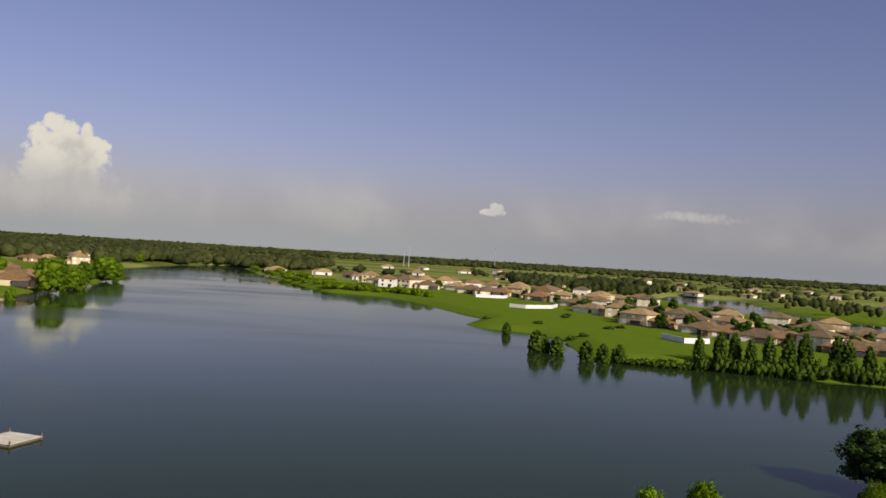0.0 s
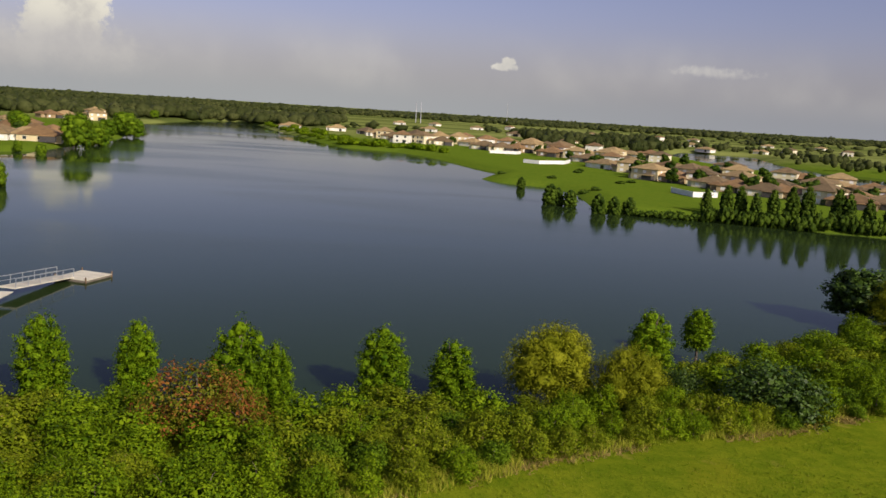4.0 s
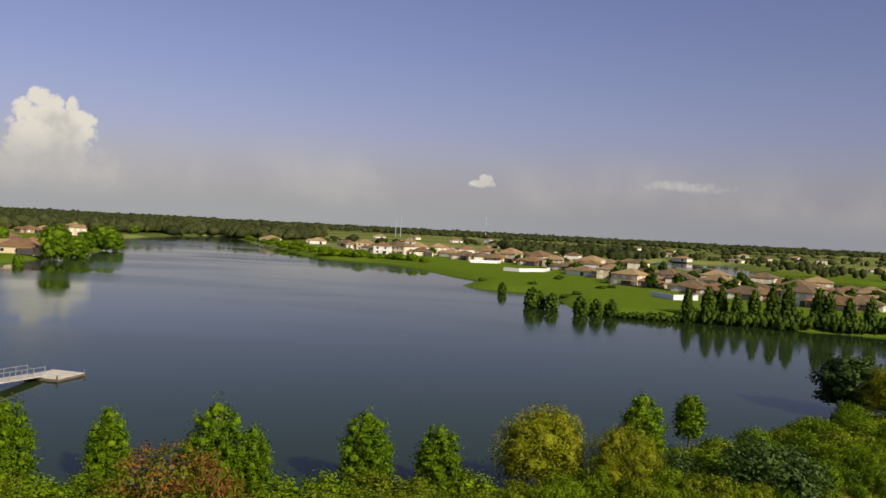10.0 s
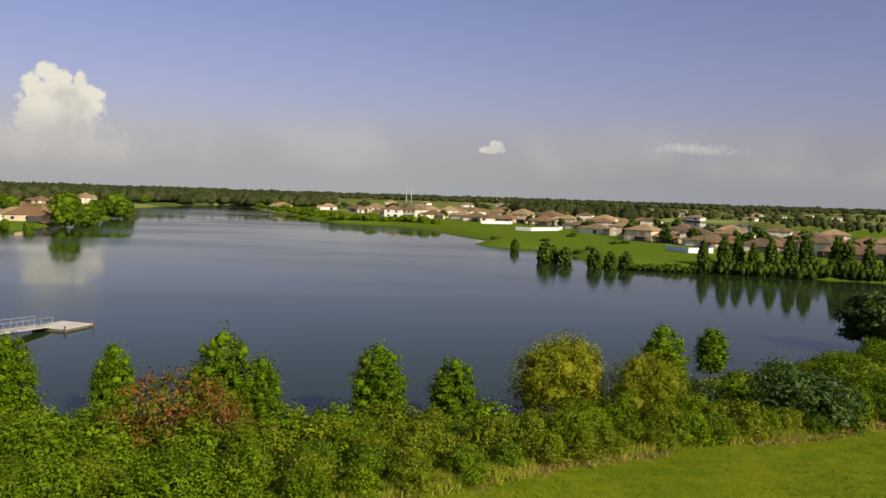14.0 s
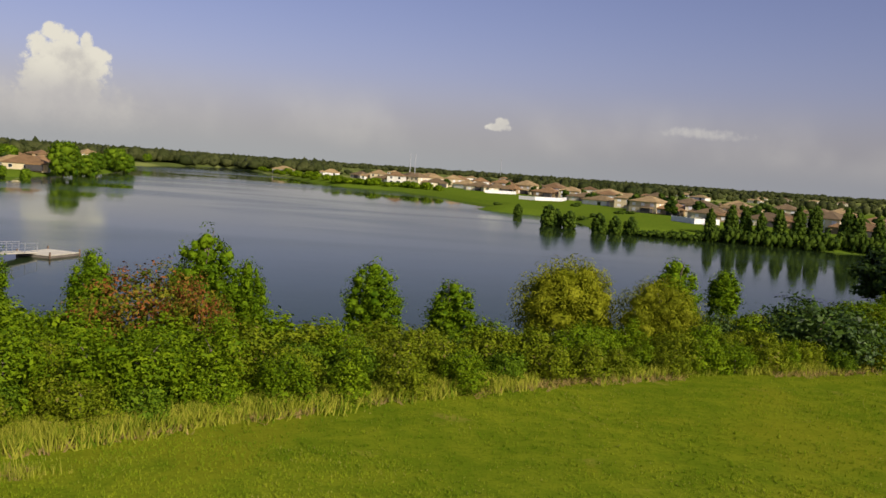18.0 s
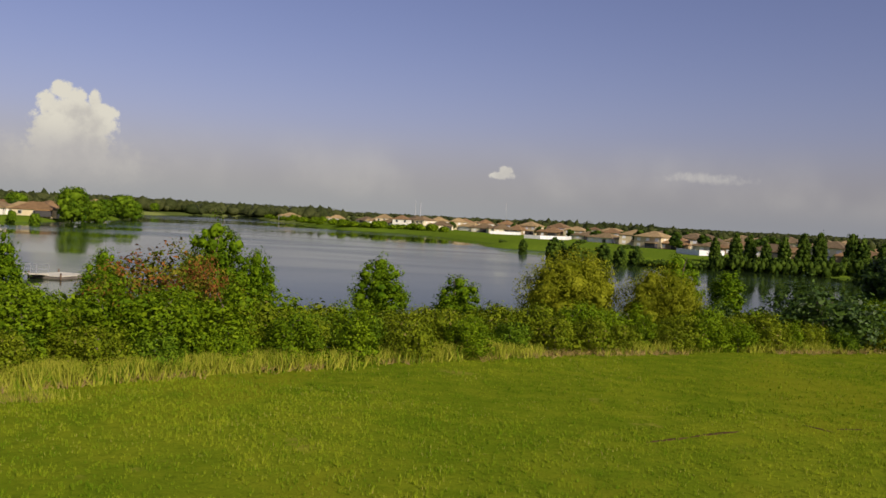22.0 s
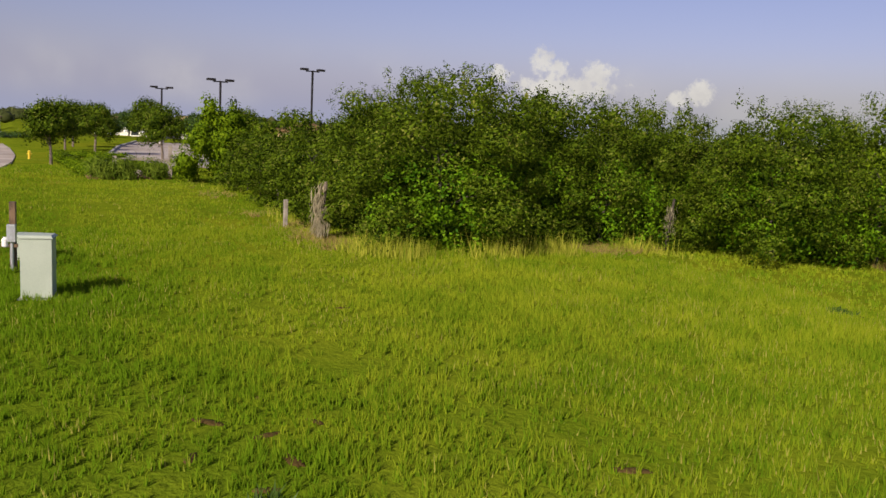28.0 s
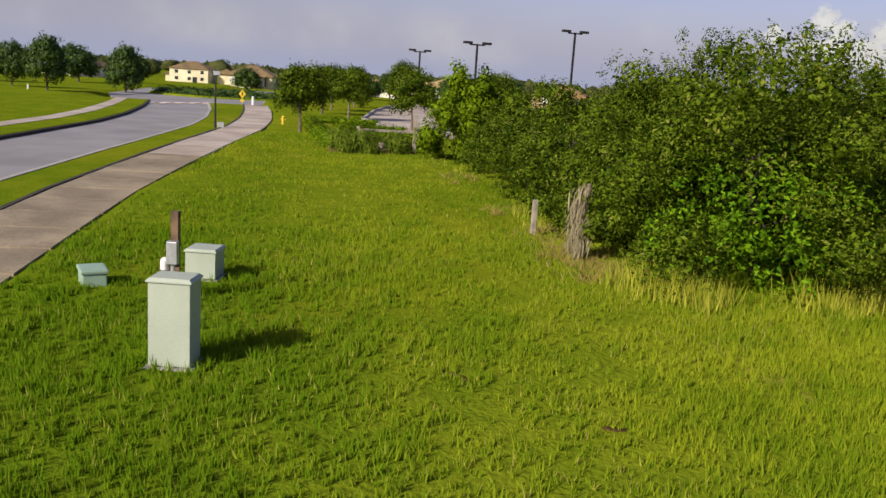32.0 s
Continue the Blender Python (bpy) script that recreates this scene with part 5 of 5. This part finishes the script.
broad = plant("shade_tree", heap_lobes(9, 8, 1.4, 22, R1), 6000, 0.19, M_DARK, "broad dark green shade tree", "tree", "trees beyond the road", (6.5, 3.2, 0.25, 7), 88, 0.5, -0.4, 0.9, hull=0.5)
for x, y, s in ((-87, -27.4, 0.46), (-96, -22.6, 0.48), (-93, -32, 0.40), (-118, -32, 0.6), (-105, -38, 0.55), (-132, -28, 0.6), (-128, -4, 0.45), (-118, 3, 0.4),
                (-140, 8, 0.6), (-124, 16, 0.55), (-112, 20, 0.55), (-150, -14, 0.6), (-135, -48, 0.8), (-118, -50, 0.7), (-150, -40, 0.8), (-160, 4, 0.7), (-135, 26, 0.7), (-150, 20, 0.7)):
    stand(broad, x, y, s * 0.9, x * 41, s * (1.25 if x > -100 and y < -20 else 0.8))

# ---- houses ----
def hip_roof(bm, w, d, z, rise, over=0.5):
    x, y = w / 2 + over, d / 2 + over
    r = max(0.01, x - y) if x > y else 0.01
    ry = 0.0 if x > y else y - x
    a = [bm.verts.new(c) for c in ((-x, -y, z), (x, -y, z), (x, y, z), (-x, y, z))]
    e = [bm.verts.new(c) for c in ((-x, -y, z + 0.18), (x, -y, z + 0.18), (x, y, z + 0.18), (-x, y, z + 0.18))]
    p = [bm.verts.new((-r, -ry, z + rise)), bm.verts.new((r, ry, z + rise))]
    bm.faces.new(a[::-1])
    for k in range(4):
        bm.faces.new((a[k], a[(k + 1) % 4], e[(k + 1) % 4], e[k]))
    if x > y:
        bm.faces.new((e[0], e[1], p[1], p[0]))
        bm.faces.new((e[2], e[3], p[0], p[1]))
        bm.faces.new((e[1], e[2], p[1]))
        bm.faces.new((e[3], e[0], p[0]))
    else:
        bm.faces.new((e[1], e[2], p[1], p[0]))
        bm.faces.new((e[3], e[0], p[0], p[1]))
        bm.faces.new((e[0], e[1], p[0]))
        bm.faces.new((e[2], e[3], p[1]))
    return bm


def window(parent, x, y, z, w, h, face):
    """A framed pane on a wall; face: 'y' towards the lake side, 'x' on the gable side."""
    dx, dy = (w / 2, 0.04) if face == "y" else (0.04, w / 2)
    f = part("window", box(x - dx - 0.08, x + dx + 0.08, y - dy, y + dy, z - 0.08, z + h + 0.08), M_WHITE, parent)
    q = 0.03
    part("pane", box(x - dx + (0 if face == "y" else -q), x + dx + (0 if face == "y" else q), y - dy - (q if face == "y" else 0), y + dy + (q if face == "y" else 0), z, z + h), M_GLASS, f)


def house(w, d, storeys, wall, roof, lanai, label):
    """A stuccoed house; its back, with windows and screened porch, looks to -y."""
    ob = thing("house", 0, 0, 0, 0, label, "house", "houses round the lake")
    h = 2.55 * storeys
    part("wall", box(-w / 2, w / 2, -d / 2, d / 2, -0.6, h), wall, ob)
    part("roof", hip_roof(bmesh.new(), w, d, h, 1.5 + 0.13 * min(w, d)), roof, ob)
    for s in range(storeys):
        for i in range(3 if w > 10 else 2):
            x = -w / 2 + w * (i + 0.6) / (3 if w > 10 else 2) - 0.3
            if s == 0 and lanai and abs(x - w * 0.18) < 2.2:
                continue
            window(ob, x, -d / 2, 0.8 + 2.55 * s, 1.3, 1.25, "y")
        for i in range(2):
            window(ob, w / 2, -d / 4 + i * d / 2.4, 0.8 + 2.55 * s, 1.1, 1.25, "x")
            window(ob, -w / 2, -d / 4 + i * d / 2.4, 0.8 + 2.55 * s, 1.1, 1.25, "x")
    if lanai:
        part("porch", box(w * 0.02, w * 0.38, -d / 2 - 2.2, -d / 2, 0.0, 2.3), M_SCREEN, ob, "dark screened porch")
        bm = bmesh.new()
        add_box(bm, w * 0.02 - 0.2, w * 0.38 + 0.2, -d / 2 - 2.45, -d / 2 + 0.2, 2.3, 2.55, m=None)
        part("porch_roof", bm, roof, ob)
    else:
        part("door", box(w * 0.1, w * 0.1 + 1.8, -d / 2 - 0.05, -d / 2, 0.0, 2.1), M_GLASS, ob, "glazed sliding door")
    part("wing", box(-w / 2 + 0.3, w * 0.05, d / 2, d / 2 + 2.6, -0.6, 2.5), wall, ob)
    bm = hip_roof(bmesh.new(), w * 0.55, 5.2, 2.5, 1.7, 0.35)
    bmesh.ops.translate(bm, vec=(-w * 0.22, d / 2 + 1.0, 0), verts=bm.verts)
    part("wing_roof", bm, roof, ob)
    part("side_wing", box(-w / 2 - 2.4, -w / 2, -d * 0.28, d * 0.22, -0.6, 2.5), wall, ob)
    bm = hip_roof(bmesh.new(), 4.4, d * 0.52, 2.5, 1.5, 0.35)
    bmesh.ops.translate(bm, vec=(-w / 2 - 0.7, -d * 0.03, 0), verts=bm.verts)
    part("side_roof", bm, roof, ob)
    return ob


PROTO = {(2, 0): house(10.5, 11.5, 2, WALLS[0], ROOFS[0], False, "two-storey cream stucco house with a brown hipped roof"),
         (2, 1): house(11.5, 10.5, 2, WALLS[2], ROOFS[1], True, "two-storey tan stucco house with a light brown roof and screened porch"),
         (2, 2): house(9.8, 10.5, 2, WALLS[1], ROOFS[2], False, "two-storey white house with a terracotta roof"),
         (1, 0): house(12.5, 11.0, 1, WALLS[0], ROOFS[0], True, "single-storey cream house with a broad brown hipped roof"),
         (1, 1): house(12.0, 12.5, 1, WALLS[3], ROOFS[2], True, "single-storey brown house with a reddish hipped roof"),
         (1, 2): house(13.0, 10.0, 1, WALLS[1], ROOFS[1], False, "single-storey white house with a tan roof"),
         (1, 3): house(16.0, 12.0, 1, WALLS[2], ROOFS[2], True, "wide single-storey house with a terracotta roof on the lake shore")}
PLACED = ((-117, 622, 1, 2), (-85, 637, 1, 2), (-60, 606, 1, 0), (-43, 546, 2, 1), (-29, 496, 2, 2), (-17, 503, 2, 0), (-6, 500, 1, 0), (8, 535, 2, 2),
          (25, 580, 1, 1), (27, 464, 1, 0), (36, 466, 1, 1), (43, 467, 2, 1), (59, 530, 1, 0), (67, 514, 2, 0), (63, 433, 2, 1), (65, 404, 1, 0),
          (65, 361, 1, 2), (73, 343, 2, 1), (72, 306, 2, 1), (80, 301, 1, 1), (88, 297, 2, 0))
PLACED += ((100, 293, 2, 1), (98, 262, 1, 0), (106, 259, 1, 1), (110, 246, 2, 0), (115, 238, 1, 1), (125, 241, 1, 0), (82, 604, 2, 0), (90, 540, 2, 2),
           (89, 470, 2, 1), (102, 488, 1, 2), (110, 450, 2, 0), (97, 378, 1, 1), (126, 374, 1, 0), (135, 342, 2, 0), (142, 341, 1, 1))
PLACED += ((148, 322, 2, 1), (147, 288, 1, 0), (-153, 312, 1, 3), (-171, 318, 1, 0), (-167, 305, 1, 2), (-228, 442, 1, 0), (-258, 548, 1, 1),
           (-254, 561, 1, 2), (-256, 614, 2, 1), (-185, 300, 1, 1), (138, 420, 1, 0), (121, 520, 1, 1), (260, 720, 1, 2), (300, 760, 2, 0), (340, 640, 1, 2), (310, 545, 1, 0), (290, 500, 1, 1), (230, 820, 1, 2), (150, 860, 2, 2), (60, 800, 1, 0), (-20, 780, 1, 2), (420, 900, 1, 2), (380, 820, 2, 0), (205, 690, 1, 2))
PLACED += ((88, 283, 1, 0), (92, 272, 1, 1), (104, 276, 1, 1), (116, 254, 1, 0), (122, 251, 1, 1), (131, 246, 1, 2), (136, 258, 2, 1), (112, 290, 1, 0), (124, 284, 2, 0), (80, 322, 1, 0), (92, 325, 2, 0), (78, 372, 1, 1),
           (74, 395, 2, 2), (85, 410, 1, 0), (52, 440, 1, 1), (54, 482, 1, 0), (104, 350, 1, 1), (114, 338, 2, 1), (18, 474, 1, 0), (-36, 530, 1, 0), (-8, 520, 2, 1), (140, 310, 1, 2), (150, 300, 1, 1))
PLACED += ((4, 530, 2, 1), (-22, 528, 2, 0), (20, 512, 2, 2), (47, 504, 2, 1), (60, 476, 2, 0), (72, 455, 1, 2), (80, 436, 2, 1), (32, 496, 2, 2), (-50, 580, 1, 2), (12, 506, 1, 2), (39, 486, 1, 2), (56, 448, 2, 2), (94, 352, 1, 2))
PLACED += ((-160, 338, 1, 1), (-158, 312, 1, 2), (-170, 345, 1, 1), (-185, 352, 1, 3), (-200, 400, 1, 1), (-228, 548, 2, 1), (-222, 432, 1, 2), (-190, 372, 1, 0), (-140, 880, 1, 2), (-60, 1010, 1, 2), (-20, 1060, 1, 2),
           (30, 985, 1, 2), (75, 1090, 2, 2), (125, 1000, 1, 2), (175, 1060, 1, 2), (245, 1010, 2, 2), (310, 1090, 1, 2), (365, 985, 1, 2), (450, 1040, 1, 2))
for i, (x, y, st, kind_) in enumerate(PLACED):
    proto = PROTO[(st, kind_)]
    rz = (-36 if x > 40 else -14 if x > -130 else 35) + (14 if x > 40 else 28) * math.sin(i * 2.3)
    stand(proto, x, y, 0.92, rz, 0.76 if x > 60 else 0.92, z=1.62, sink=0.0)
beige = house(15, 12, 2, WALLS[0], ROOFS[0], False, "two-storey beige house beyond the roundabout")
stand(beige, -255, -34, 0.68, 80, None, z=1.2, sink=0.0)
for i, (x, y) in enumerate(((-255, -18), (-260, 6), (-240, 36), (-250, -62), (-220, 62), (-232, 20))):
    stand(PROTO[(1, i % 3)], x, y, 1.0, 80 + 20 * math.sin(i), None, z=1.25, sink=0.0)


def vinyl_fence(pts, h, label):
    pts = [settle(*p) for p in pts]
    ob = thing("garden_fence", pts[0][0], pts[0][1], 0, 0, label, "fence", "white garden fences")
    o = Vector((*pts[0], 0))
    for a, b in zip(pts, pts[1:]):
        a, b = Vector((*a, 0)) - o, Vector((*b, 0)) - o
        n = max(1, round((b - a).length / 2.4))
        for k in range(n):
            p, q = a.lerp(b, k / n), a.lerp(b, (k + 1) / n)
            ang = math.atan2((q - p).y, (q - p).x)
            m = Matrix.Translation((p.x, p.y, 1.5)) @ Matrix.Rotation(ang, 4, "Z")
            part("panel", box(0.07, (q - p).length - 0.07, -0.03, 0.03, 0.02, h, m=m), M_WHITE, ob)
            part("post", box(-0.065, 0.065, -0.065, 0.065, -0.4, h + 0.1, m=m), M_WHITE, ob)
    return ob


vinyl_fence([(30.7, 366), (37, 362), (49.5, 373), (54, 388)], 1.7, "white vinyl garden fence behind the houses")
vinyl_fence([(19.3, 436), (33.3, 438.5), (36, 446)], 1.7, "white vinyl garden fence")
vinyl_fence([(66, 253), (69, 240), (77, 243), (79, 254)], 1.7, "white vinyl garden fence at the meadow's edge")

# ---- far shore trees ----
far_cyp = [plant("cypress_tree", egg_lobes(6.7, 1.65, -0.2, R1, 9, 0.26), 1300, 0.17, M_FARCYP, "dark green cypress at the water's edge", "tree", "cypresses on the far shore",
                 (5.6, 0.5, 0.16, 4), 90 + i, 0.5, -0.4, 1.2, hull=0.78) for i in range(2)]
for i, (x, y, s) in enumerate(((60.6, 198.1, 0.86), (65.3, 197.7, 1.0), (69.2, 199.4, 0.95), (71.6, 195.8, 0.82), (75.6, 195.2, 0.95), (79.7, 194.6, 1.08), (83.1, 193.8, 1.12),
                               (88.6, 189.8, 1.15), (90.4, 188.4, 1.05), (95, 188.2, 0.9), (99, 186, 1.0), (104, 184, 1.1), (110, 182, 1.0), (116, 179, 1.1), (123, 177, 1.0))):
    stand(far_cyp[i % 2], x, y + 0.6, s, i * 67, s)
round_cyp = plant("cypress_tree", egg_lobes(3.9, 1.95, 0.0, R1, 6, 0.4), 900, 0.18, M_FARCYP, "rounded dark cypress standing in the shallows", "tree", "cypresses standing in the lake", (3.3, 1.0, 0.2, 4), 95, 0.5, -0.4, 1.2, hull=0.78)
for x, y, s, sz in ((20.6, 254, 0.72, 0.85), (24.6, 211.5, 1.1, 1.25), (26.6, 211.2, 0.8, 1.05), (29.3, 208.4, 0.95, 1.0), (34.6, 197.2, 0.95, 1.1), (38.4, 197.4, 0.85, 1.0), (42.1, 197.8, 0.9, 1.0)):
    stand(round_cyp, x, y, s, x * 91, sz, z=-0.1)
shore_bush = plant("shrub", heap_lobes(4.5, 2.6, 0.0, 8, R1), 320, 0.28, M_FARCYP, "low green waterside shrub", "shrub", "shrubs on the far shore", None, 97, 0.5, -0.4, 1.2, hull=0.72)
sr = np.random.default_rng(23)
for x, y in [(44 + k * 1.9, 196.6 - k * 0.46 - max(0, k - 14) * 0.1) for k in range(28)] + [(97 + k * 2.6, 183 - k * 0.85) for k in range(14)]:
    stand(shore_bush, x, y + sr.normal() * 0.5, 0.6 + 0.3 * sr.random(), sr.random() * 360, (0.5 if x < 58 else 1.25) + 0.4 * sr.random())
wild_bush = plant("shrub", heap_lobes(7, 4.5, 0.0, 12, R1), 2200, 0.3, M_BUSH, "wild green shore shrub", "shrub", "shrubs on the far shore", None, 98, 0.5, -0.4, 0.8, hull=0.72)
for x, y in ((-62, 447), (-70, 470), (-80, 490), (-88, 515), (-98, 540), (-104, 560), (-115, 580), (-122, 600), (-54, 434), (-47, 430), (-42, 428), (-34, 424), (-24, 424), (-75, 500), (-30, 432), (-40, 440), (-50, 446), (-58, 462), (-14, 412), (-20, 418), (-8, 404), (-66, 496), (-84, 530), (-96, 575), (-60, 440), (-118, 615),
             (-92, 560), (-108, 600), (-130, 625), (-140, 650), (-150, 680), (-66, 480)):
    stand(wild_bush, x + 4, y + 3, 0.7 + 0.5 * sr.random(), sr.random() * 360, 0.45 + 0.4 * sr.random())
for x, y in ((38, 243), (42, 246), (17, 296), (50, 330), (47, 318), (60, 282), (55, 275), (33, 280)):
    stand(shore_bush, x, y, 0.8, x * 13, 0.4)
leafy = plant("shore_tree", heap_lobes(13, 15, 0.5, 22, R1), 9000, 0.28, M_BUSH3, "large bright green tree at the lake edge", "tree", "trees on the far bank", (12, 4.5, 0.4, 6), 99, 0.5, -0.35, 0.5, hull=0.72)
for x, y, s, sz in ((-137, 306, 0.95, 1.0), (-138, 328, 0.75, 0.72), (-151, 402, 0.8, 0.72), (-146, 341, 0.5, 0.45), (-157, 408, 0.95, 0.85), (-163, 418, 0.85, 0.75), (-152, 372, 0.7, 0.6), (-99, 176, 0.42, 0.48),
                    (-132, 268, 0.3, 0.36), (-142, 273, 0.25, 0.3), (-180, 352, 0.7, 0.6), (-196, 380, 0.7, 0.6), (-205, 330, 0.7, 0.6), (-224, 645, 0.6, 0.5)):
    stand(leafy, x, y, s, x * 29, sz)
yard_tree = plant("garden_tree", heap_lobes(6, 6.5, 0.4, 9, R1), 420, 0.36, M_FARCYP, "dark green garden tree among the houses", "tree", "garden trees", (5, 2, 0.15, 4), 101, 0.5, -0.4, 0.8, hull=0.72)
for x, y in ((70, 350), (85, 330), (92, 312), (105, 300), (112, 270), (120, 262), (128, 255), (132, 300), (118, 320), (66, 416), (80, 440), (50, 470), (76, 520), (20, 480), (0, 515), (140, 330),
             (155, 330), (100, 400), (115, 420), (130, 400), (-160, 330), (-175, 340), (-190, 320), (-165, 295), (105, 340), (-10, 520), (40, 500), (95, 430), (84, 382), (135, 252), (150, 262), (76, 292), (84, 286), (95, 266), (101, 268), (108, 252), (113, 262), (118, 243), (129, 238), (98, 284), (70, 320), (76, 330), (62, 372), (68, 392), (58, 420), (46, 455), (34, 474), (120, 296), (144, 280)):
    stand(yard_tree, x, y, 0.7 + 0.5 * sr.random(), sr.random() * 360, 0.6 + 0.45 * sr.random())

# woods and groves out to the skyline
def woods(name, spots, heights, cards, size, label, mat, broad=1.0):
    """Far trees as lumpy canopies with loose leaves at their outlines, all in one mesh."""
    rng = np.random.default_rng(len(spots))
    bm = bmesh.new()
    bmesh.ops.create_icosphere(bm, subdivisions=1, radius=1.0)
    ball = np.array([v.co for v in bm.verts])
    tri = np.array([[v.index for v in f.verts] for f in bm.faces])
    bm.free()
    n, z = len(spots), land(spots[:, 0], spots[:, 1])
    ball[:, :2] *= (1 - 0.5 * np.clip(ball[:, 2], 0, 1))[:, None]
    lump = 1 + 0.24 * rng.normal(size=(n, len(ball), 1))
    wide = heights * rng.uniform(0.40, 0.70, n) * 0.86 * broad
    v = ball[None] * lump * np.stack([wide, wide, heights * 0.5], 1)[:, None] + np.c_[spots, z + heights * 0.5][:, None]
    f = tri[None] + (np.arange(n) * len(ball))[:, None, None]
    v, f = v.reshape(-1, 3), f.reshape(-1, 3)
    m = n * cards
    d = rng.normal(size=(m, 3))
    d[:, 2] = np.abs(d[:, 2]) * 0.9 - 0.25
    d /= np.linalg.norm(d, axis=1)[:, None]
    hh, ww = np.repeat(heights, cards), np.repeat(wide, cards)
    c = np.repeat(np.c_[spots, z], cards, axis=0) + np.stack([d[:, 0] * ww, d[:, 1] * ww, hh * 0.5 + d[:, 2] * hh * 0.52], 1)
    a = np.cross(d, rng.normal(size=(m, 3)))
    a /= np.linalg.norm(a, axis=1)[:, None]
    b = np.cross(d, a)
    s = (size * (0.6 + 0.8 * rng.random(m)))[:, None]
    k = np.stack([c - a * s, c + b * s * 0.8, c + a * s], 1).reshape(-1, 3)
    v, f = np.r_[v, k], np.r_[f, np.arange(len(k)).reshape(-1, 3) + len(v)]
    return tagged(new(name, raw_mesh(name, v, f, mat, True)), label, "woods", kind="stuff")


wr = np.random.default_rng(29)


def scatter(n, x0, x1, y0, y1, off=6.0):
    p = np.stack([wr.uniform(x0, x1, n), wr.uniform(y0, y1, n)], 1)
    d = np.minimum(distance_to(SHORE, p[:, 0], p[:, 1]), distance_to(POND, p[:, 0], p[:, 1]))
    return p[d > off]


fr = scatter(4600, -1700, 1700, 1520, 2300)
woods("far_woods", fr, (6.6 + 3.4 * (fr[:, 1] - 1420) / 880) * wr.uniform(0.72, 1.15, len(fr)), 22, 1.5, "dark green belt of woods along the skyline", M_WOODS, 2.0)
fc = scatter(4200, -420, 1150, 640, 1300)
fc = fc[wobble(np.c_[fc * np.array([0.35, 1.0]), 0 * fc[:, 0]], 0.03, 61) + 0.12 * wr.normal(size=len(fc)) > 0.5]
woods("far_woods", fc, 1.5 + 5.0 * wr.random(len(fc)) ** 1.6, 40, 0.6, "hedgerows and groves in the fields behind the houses", M_WOODS, 2.0)
fl = np.concatenate([scatter(1700, -620, -225, 590, 1000), scatter(900, -330, -110, 690, 900, 0.5)])
woods("far_woods", fl, wr.uniform(4.5, 10.5, len(fl)), 60, 0.8, "dense woods beyond the head of the lake", M_WOODS, 1.4)
fb = scatter(200, 60, 200, 560, 800)
woods("far_woods", fb, wr.uniform(5, 10, len(fb)), 60, 0.7, "groves by the pond", M_WOODS)
fp = np.concatenate([scatter(90, 215, 288, 330, 780), scatter(420, 422, 760, 300, 900)])
woods("far_woods", fp, wr.uniform(3.0, 6.5, len(fp)), 40, 0.6, "dark conifers round the pond", M_WOODS)
wl = scatter(900, -900, -175, -500, 240)
wl = wl[(wl[:, 0] < -190) | (wl[:, 1] > 60)]
wl = wl[~((wl[:, 0] > -290) & (wl[:, 1] > -75) & (wl[:, 1] < 0))]
woods("far_woods", wl, wr.uniform(4, 7, len(wl)), 40, 0.7, "trees behind the houses by the road", M_WOODS, 1.4)
wb = scatter(900, -1500, 1500, -1200, -300)
woods("far_woods", wb, wr.uniform(8, 13, len(wb)), 14, 2.6, "woods behind the meadow", M_WOODS)
for x, y, h in ((-42, 1180, 28), (-49, 1185, 28), (100, 1550, 38)):
    tw = thing("radio_mast", x, y, land_at(x, y), 0, "slim pale radio mast on the skyline", "mast", "masts on the skyline")
    part("mast", tube([(0, 0, -1), (0, 0, h * 0.5), (0, 0, h)], [0.6, 0.5, 0.3], 8), M_GALV, tw)

# ---- floating dock ----
def dock():
    ob = thing("floating_dock", -43.4, 87.3, 0.0, -16, "pale floating dock with a gangway and handrails", "dock")
    part("float", box(-2.0, 2.0, -2.2, 2.2, -0.35, 0.25, bevel=0.05), M_FLOAT, ob, "dark float under the deck")
    for k in range(9):
        part("deck_board", box(-2.1, 2.1, -2.3 + k * 0.512, -2.3 + k * 0.512 + 0.497, 0.255, 0.33), M_DOCK, ob)
    for x, y in ((-2.06, -2.26), (2.06, -2.26), (2.06, 2.26), (-2.06, 2.26)):
        part("pile", tube([(x, y, -1.4), (x, y, 0.62), (x, y, 0.68)], [0.09, 0.09, 0.04], 10), M_POST, ob)
    g = Matrix.Translation((-0.9, -2.0, 0.35)) @ Matrix.Rotation(radians(276), 4, "Z") @ Matrix.Rotation(radians(-3.6), 4, "Y")
    for k in range(10):
        part("gangway_board", box(k * 1.0, k * 1.0 + 0.985, -1.1, 1.1, 0.02, 0.12, m=g), M_DOCK, ob)
    for s in (-1.06, 1.06):
        part("handrail", box(0, 10, s - 0.03, s + 0.03, 1.05, 1.12, m=g), M_GALV, ob)
        part("mid_rail", box(0, 10, s - 0.02, s + 0.02, 0.58, 0.62, m=g), M_GALV, ob)
        for k in range(6):
            part("rail_post", box(k * 1.98 + 0.005, k * 1.98 + 0.055, s - 0.025, s + 0.025, 0.12, 1.05, m=g), M_GALV, ob)
    return ob


dock()
pier = thing("pier", -45.6, 63.5, 0, 4, "short pale pier leading from the bank to the gangway", "pier")
for k in range(16):
    part("deck_board", box(-1.2, 1.2, -13 + k * 1.5, -13 + k * 1.5 + 1.46, 0.92, 1.0), M_DOCK, pier)
for s in (-1, 1):
    for k in range(6):
        part("pile", tube([(s * 1.0, -12 + k * 4, -1.6), (s * 1.0, -12 + k * 4, 0.92)], [0.12, 0.12], 8), M_POST, pier)
